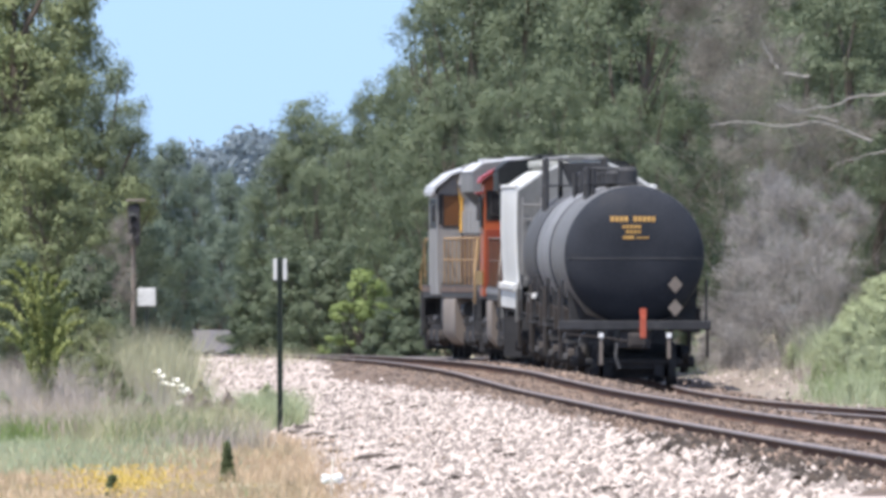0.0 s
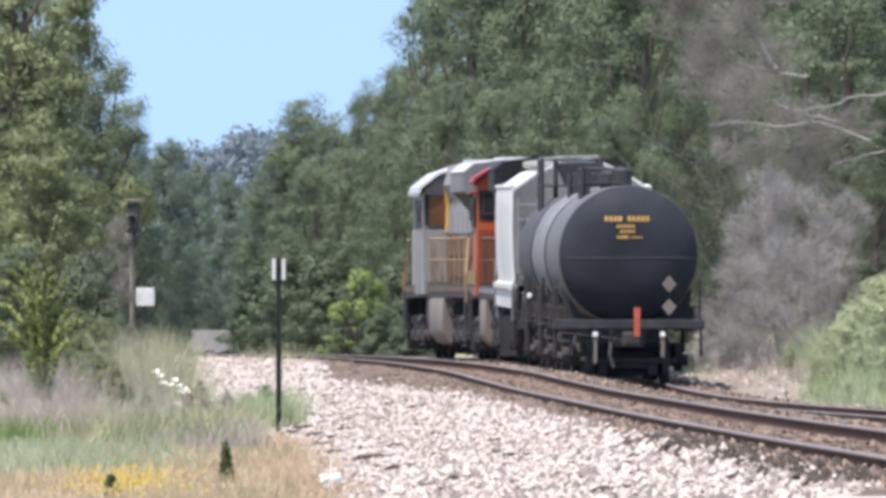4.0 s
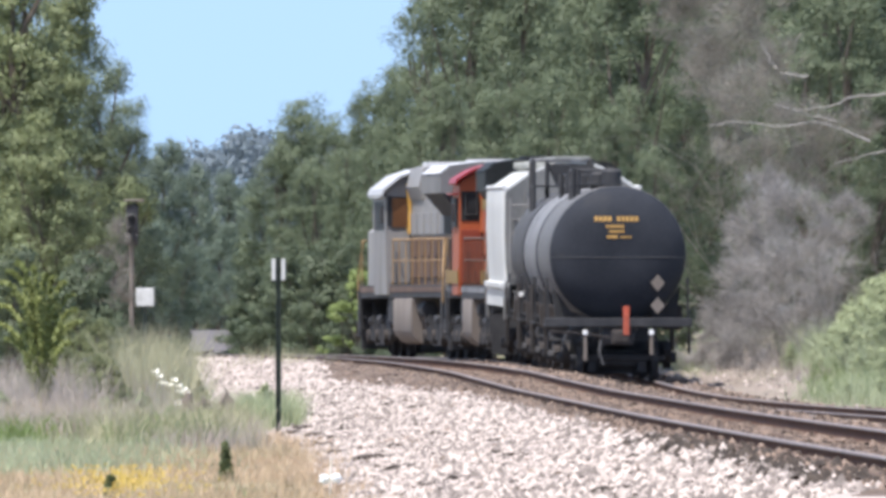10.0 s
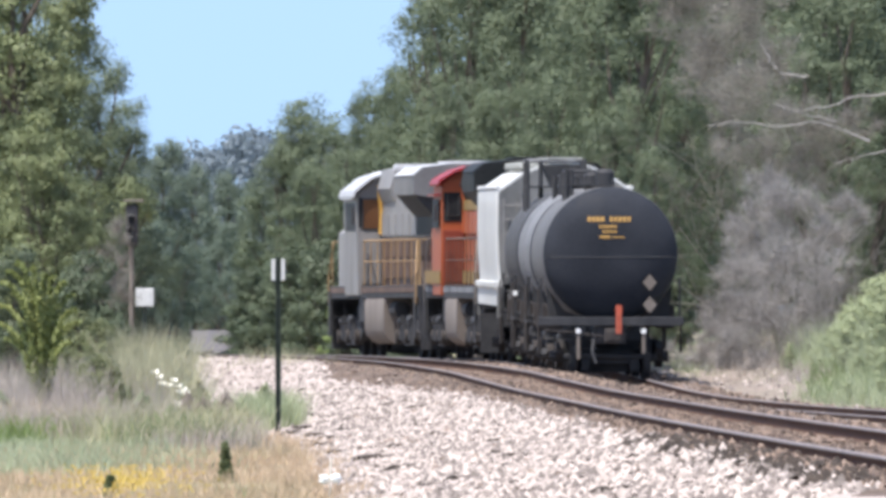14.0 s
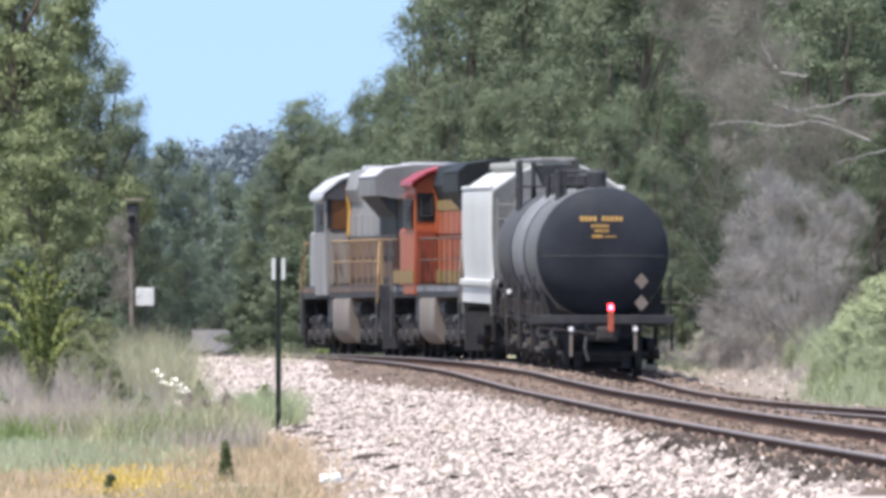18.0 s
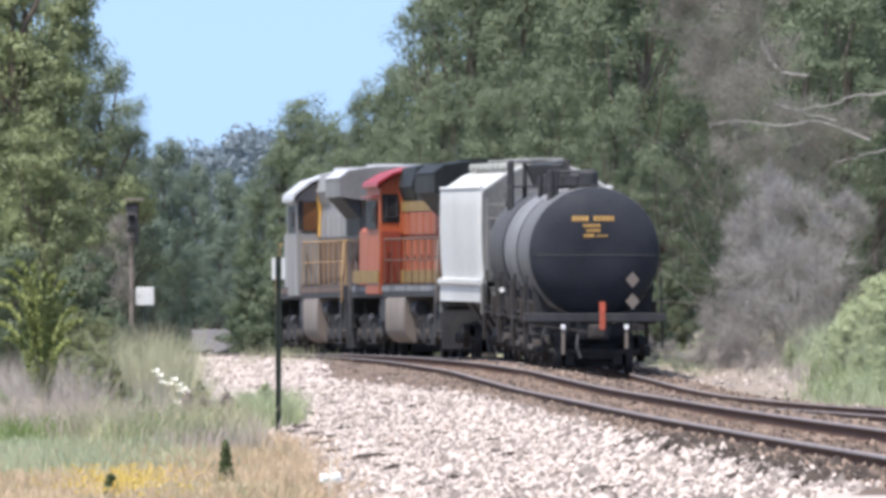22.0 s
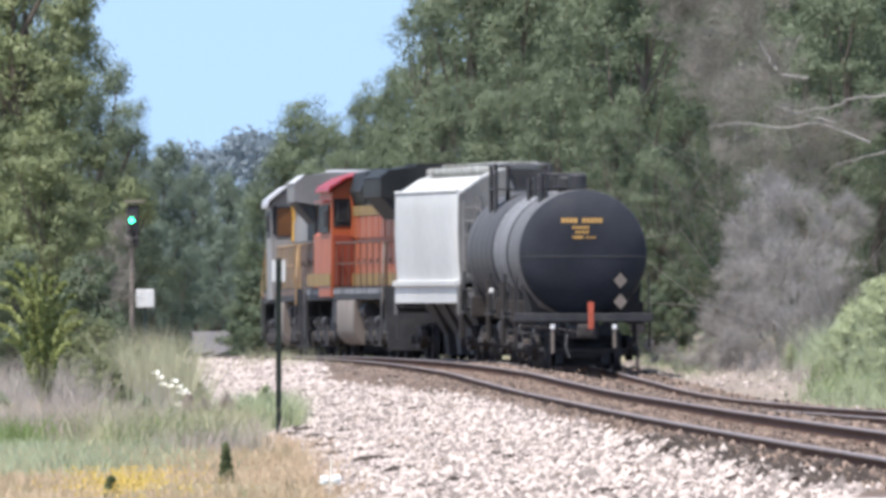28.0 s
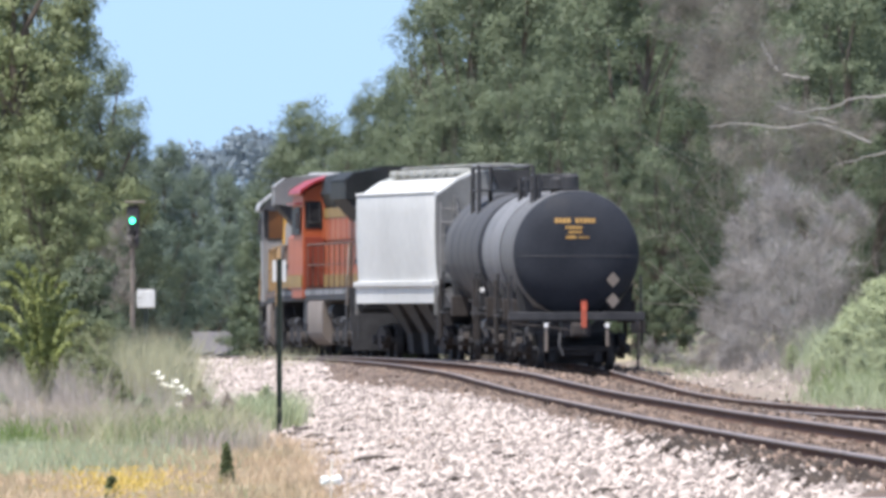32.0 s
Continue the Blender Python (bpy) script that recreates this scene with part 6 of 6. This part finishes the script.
def frond_bush():
    """A young bush of arching fronds with paired leaflets."""
    ob = new("frond_bush")
    tagged(ob, "bright yellow-green bush with arching feathery fronds", "bush")
    foot = spot(76, 640, 430)
    foot.z = float(ground_height(np.array(foot.x), np.array(430))) - 0.05
    ob.location = foot
    rng = np.random.default_rng(77)
    tips = [(36, 466), (60, 474), (112, 500), (124, 522), (96, 490), (14, 500), (8, 540), (128, 548), (30, 520), (114, 578), (54, 506), (22, 480), (80, 486), (134, 570), (2, 572), (100, 540), (46, 545), (70, 530), (18, 600), (120, 606)]
    for px, row in tips:
        tip = spot(px * 1.15 - 12, row, 430) - foot + Vector((0, rng.uniform(-0.5, 0.5), 0))
        bow = Vector((tip.x * 0.22, tip.y * 0.4, tip.z * 1.02))
        line = [Vector((0, 0, 0)).lerp(bow, t).lerp(bow.lerp(tip, t), t) for t in (0, 0.2, 0.4, 0.6, 0.8, 1.0)]
        f = part("frond_stem", tubes((line, [0.018, 0.016, 0.013, 0.010, 0.007, 0.004]), sides=5), F_BRIGHT, ob)
        pts = np.array([tuple(Vector((0, 0, 0)).lerp(bow, t).lerp(bow.lerp(tip, t), t)) for t in np.linspace(0.22, 1.0, 28)])
        part("leaflet_spray", leaf_cloud(pts, np.linspace(0.085, 0.03, 28), 6, 0.085, int(px * 7 + row), "leaflet_spray", facing=0.4), F_BRIGHT, f, "yellow-green leaflets")
    return ob


frond_bush()
for w in ((175, 470, 560, 3, 1.0, 0.8), (135, 475, 545, 3, 2.0, 0.8), (205, 478, 560, 3, 3.0, 0.7), (190, 455, 625, 3, 4.0, 0.9), (155, 452, 630, 3, 5.0, 0.9), (172, 436, 622, 3, 0.6, 0.9), (198, 434, 640, 3, 1.6, 0.8), (148, 438, 640, 3, 2.6, 0.8), (318, 790, 596, 3, 2.6, 1.4), (452, 800, 575, 3, 4.6, 1.2), (60, 445, 618, 3, 5.6, 0.6), (112, 445, 600, 3, 0.3, 0.6)):
    planted(OLIVE if w[0] < 250 and w[0] % 2 == 0 or w[0] in (175, 135) else SHRUB, *w)
for pattern in (SHRUB, YOUNG, OLIVE):
    stow(pattern)


def blossoms(name, label, material, spots, size, seed):
    """Small flower heads: cupped rings of petals on thin stalks."""
    rng = random.Random(seed)
    V, F = [], []
    for p in spots:
        t = rng.uniform(0, 1)
        for k in range(6):
            a, b = k * 1.047 + t, k * 1.047 + t + 0.8
            i = len(V)
            lift = size * rng.uniform(-0.3, 0.5)
            V += [p, p + Vector((math.cos(a) * size, math.sin(a) * size * 0.7, lift)), p + Vector((math.cos(b) * size, math.sin(b) * size * 0.7, lift + size * 0.6))]
            F.append((i, i + 1, i + 2))
    ob = part(name, mesh_from(name, np.array([tuple(v) for v in V]), np.array(F)), material)
    return tagged(ob, label, "flowers", kind="stuff")


def flower_spots(px0, px1, y0, y1, n, seed, lift):
    rng = np.random.default_rng(seed)
    r, a = 0.55 * np.abs(rng.normal(size=n)) + 0.15 * rng.random(n), 6.283 * rng.random(n)
    y = (y0 + y1) / 2 + (y1 - y0) / 2 * r * np.sin(a)
    x = ((px0 + px1) / 2 + (px1 - px0) / 2 * r * np.cos(a) - 784) * y / FOCAL
    return [Vector((a, b, c + lift * (0.6 + 0.8 * d))) for a, b, c, d in zip(x, y, ground_height(x, y), rng.random(n))]


blossoms("yellow_wildflowers", "patch of yellow wildflowers in dry grass", F_PETALY, flower_spots(90, 340, 248, 294, 800, 51, 0.14), 0.020, 51)
WHITE_SPOTS = [(275, 660), (283, 668), (308, 674), (316, 684), (300, 684), (325, 690), (318, 694), (329, 697), (288, 680), (317, 716), (322, 712)]
blossoms("white_wildflowers", "cluster of white wildflowers among tall weeds", F_PETALW, [spot(a, b, 425) + Vector((0, 0.1 * (k % 3), 0)) for k, (a, b) in enumerate(WHITE_SPOTS) for _ in (0, 1)], 0.065, 52)

poppy = new("white_poppy")
tagged(poppy, "white flowering weed on a pale stalk in dry grass", "flower")
pp = spot(584, 846, 258)
part("stalk", tubes(([(pp.x, pp.y, float(ground_height(np.array(pp.x), np.array(pp.y))) - 0.05), (pp.x + 0.005, pp.y, pp.z), (pp.x + 0.01, pp.y, pp.z + 0.19)], 0.007), sides=6), F_PETALW, poppy, "pale stalk")
for k, (dx, dz) in enumerate(((-0.055, -0.01), (0.06, -0.005))):
    bm = bmesh.new()
    bmesh.ops.create_icosphere(bm, subdivisions=2, radius=0.05)
    rng = random.Random(90 + k)
    for v in bm.verts:
        v.co = v.co * rng.uniform(0.8, 1.15) + Vector((pp.x + dx, pp.y - 0.03, pp.z + dz))
    part("blossom", bm, M_WHITE, poppy, "white petals")


def seedling(px, row, y, height, seed):
    rng = np.random.default_rng(seed)
    n = 160
    h = rng.random(n)
    a = rng.random(n) * 6.283
    r = 0.09 * (1 - h) ** 0.8 * rng.random(n)
    p = spot(px, row, y)
    ob = new("evergreen_seedling")
    tagged(ob, "small dark green evergreen seedling in dry grass", "seedling")
    ob.location = (p.x, y, float(ground_height(np.array(p.x), np.array(y))))
    part("stem", tubes(([(0, 0, -0.05), (0, 0, height * 0.95)], [0.012, 0.004]), sides=5), M_BARK, ob)
    part("foliage", leaf_cloud(np.stack([r * np.cos(a), r * np.sin(a), height * h], -1), 0.03 + 0 * h, 8, 0.05, seed, "foliage"), F_DARK, ob)


seedling(399, 850, 285, 0.42, 1)
seedling(197, 875, 262, 0.22, 2)


# ---- lineside posts ----
post = new("trackside_marker_post")
tagged(post, "dark steel marker post with two narrow white plates", "marker post")
q = spot(493, 762, 447)
q.z = float(np.maximum(ground_height(np.array(q.x), np.array(q.y)), ballast_point(np.array(q.x), np.array(q.y)))) - 0.15
post.location = q
top = EYE_Z + (600 - 455) * 447 / FOCAL - q.z
part("post_bar", boxes((-0.045, -0.030, -0.03, 0.03, 0, top), (0.030, 0.045, -0.03, 0.03, 0, top), (-0.030, 0.030, 0.015, 0.03, 0, top), bevel=0.003), M_POST, post, "flanged dark green steel bar")
for s in (-1, 1):
    part("plate", boxes((s * 0.08 - 0.031, s * 0.08 + 0.031, -0.045, -0.032, top - 0.38, top - 0.03), bevel=0.006), M_HOPPER, post, "narrow white plate")

sig = new("railway_signal")
tagged(sig, "railway colour light signal on a mast beyond branches", "railway signal")
SIG_Y = 575
g0 = spot(233, 560, SIG_Y)
sig.location = (g0.x, SIG_Y, float(ground_height(np.array(g0.x), np.array(SIG_Y))))
z_of = lambda row: EYE_Z + (600 - row) * SIG_Y / FOCAL - sig.location.z
part("mast", tubes(([(0, 0.15, -0.3), (0, 0.15, z_of(360))], 0.05), sides=12), M_FUEL, sig, "pale grey steel mast")
part("backboard", boxes((-0.12, 0.15, 0.0, 0.04, z_of(436), z_of(360)), bevel=0.05), M_SIGNAL, sig, "weathered dark signal backboard")
part("signal_head", boxes((-0.11, 0.13, -0.18, 0.0, z_of(432), z_of(366)), bevel=0.04), M_SIGNAL, sig)
for row in (388, 408, 426):
    bm = bmesh.new()
    tube(bm, [(0, -0.18, z_of(row) + 0.02), (0, -0.36, z_of(row))], 0.085, 14, cap=False)
    part("hood", bm, M_SIGNAL, sig)
part("top_cap", boxes((-0.16, 0.27, -0.25, 0.10, z_of(357), z_of(353)), bevel=0.02), M_FUEL, sig)
M_GREENLAMP = glowing("green_lamp_glow", (0.05, 1.0, 0.48), 5.0)
signal_lamp = new("lamp_vane")
signal_lamp.parent = sig
signal_lamp.location = (0, -0.23, z_of(388))
part("vane", tubes(([(0, -0.02, 0), (0, 0.02, 0)], 0.094), sides=14), M_IRON, signal_lamp)
part("lens", tubes(([(0, -0.035, 0), (0, -0.022, 0)], 0.055), sides=14), M_GREENLAMP, signal_lamp, "green lens")

box_ = new("relay_box")
tagged(box_, "small white equipment box beside the signal mast", "equipment box")
b0 = spot(257, 525, SIG_Y - 4)
box_.location = (b0.x, SIG_Y - 4, float(ground_height(np.array(b0.x), np.array(SIG_Y - 4))))
bz = b0.z - box_.location.z
part("cabinet", boxes((-0.19, 0.19, -0.15, 0.15, bz - 0.20, bz + 0.18), bevel=0.02), M_HOPPER, box_)
part("leg", boxes((-0.05, 0.05, -0.05, 0.05, -0.2, bz - 0.20)), M_POST, box_)

sw = new("switch_target")
tagged(sw, "small grey switch target on a thin stand", "switch stand")
s0 = spot(1128, 612, 604)
sw.location = (s0.x, 604, float(ground_height(np.array(s0.x), np.array(604))) - 0.05)
sz = spot(1128, 575, 604).z - sw.location.z
part("stand", tubes(([(0, 0, 0), (0, 0, sz)], 0.035)), M_FUEL, sw)
part("target", boxes((-0.17, 0.17, -0.02, 0.02, sz - 0.16, sz + 0.14), bevel=0.05), M_FUEL, sw, "faded grey target plate")
part("stand_base", boxes((-0.2, 0.2, -0.15, 0.15, -0.1, 0.12), bevel=0.02), M_IRON, sw)


# ---- pieces of the track bed, singly ----
lay_ties(main_track, main_x, main_z, 165, 700, (200, 350))
lay_ties(second_track, train_x, train_z, 430, 690, (455, 600))


# ---- what moves ----
def motions():
    for car, rear, front in CARS:
        walk(car, [(t, car_pose(float(station(t)) + rear, float(station(t)) + front)) for t in range(0, 33, 2)])
    # wheels roll with the way travelled, under a quarter turn from row to row
    fine = np.linspace(0, 32, 1281)
    way = station(fine)
    for radius in sorted({r for _, r in WHEELS}):
        steps = int(math.ceil(way[-1] / (radius * radians(82))))
        rows = [(float(np.interp(d, way, fine)), d / radius) for d in np.linspace(0, way[-1], steps + 1)]
        for ob, r in WHEELS:
            if r == radius:
                at = ob.location.copy()
                walk(ob, [(t, Matrix.Translation(at) @ Matrix.Rotation(-a, 4, "X")) for t, a in rows])
    # the marker's lamp shows for each flash and is shut in its body between flashes
    at, rows = marker_lamp.location.copy(), [(0.0, 0.0)]
    for k in range(21):
        c = round((1.405 + 1.515 * k) * FPS)
        rows += [((c - 5) / FPS, 0.0), ((c - 4) / FPS, 0.27), ((c + 3) / FPS, 0.27), ((c + 4) / FPS, 0.0)]
    rows += [(32.0, 0.0)]
    walk(marker_lamp, [(t, Matrix.Translation(at + Vector((0, 0, up)))) for t, up in rows])
    at = signal_lamp.location.copy()
    walk(signal_lamp, [(t, Matrix.Translation(at) @ Matrix.Rotation(radians(a), 4, "Z")) for t, a in ((0, 180), (26.0, 180), (26.1, 240), (26.2, 300), (26.3, 360), (32, 360))])


motions()
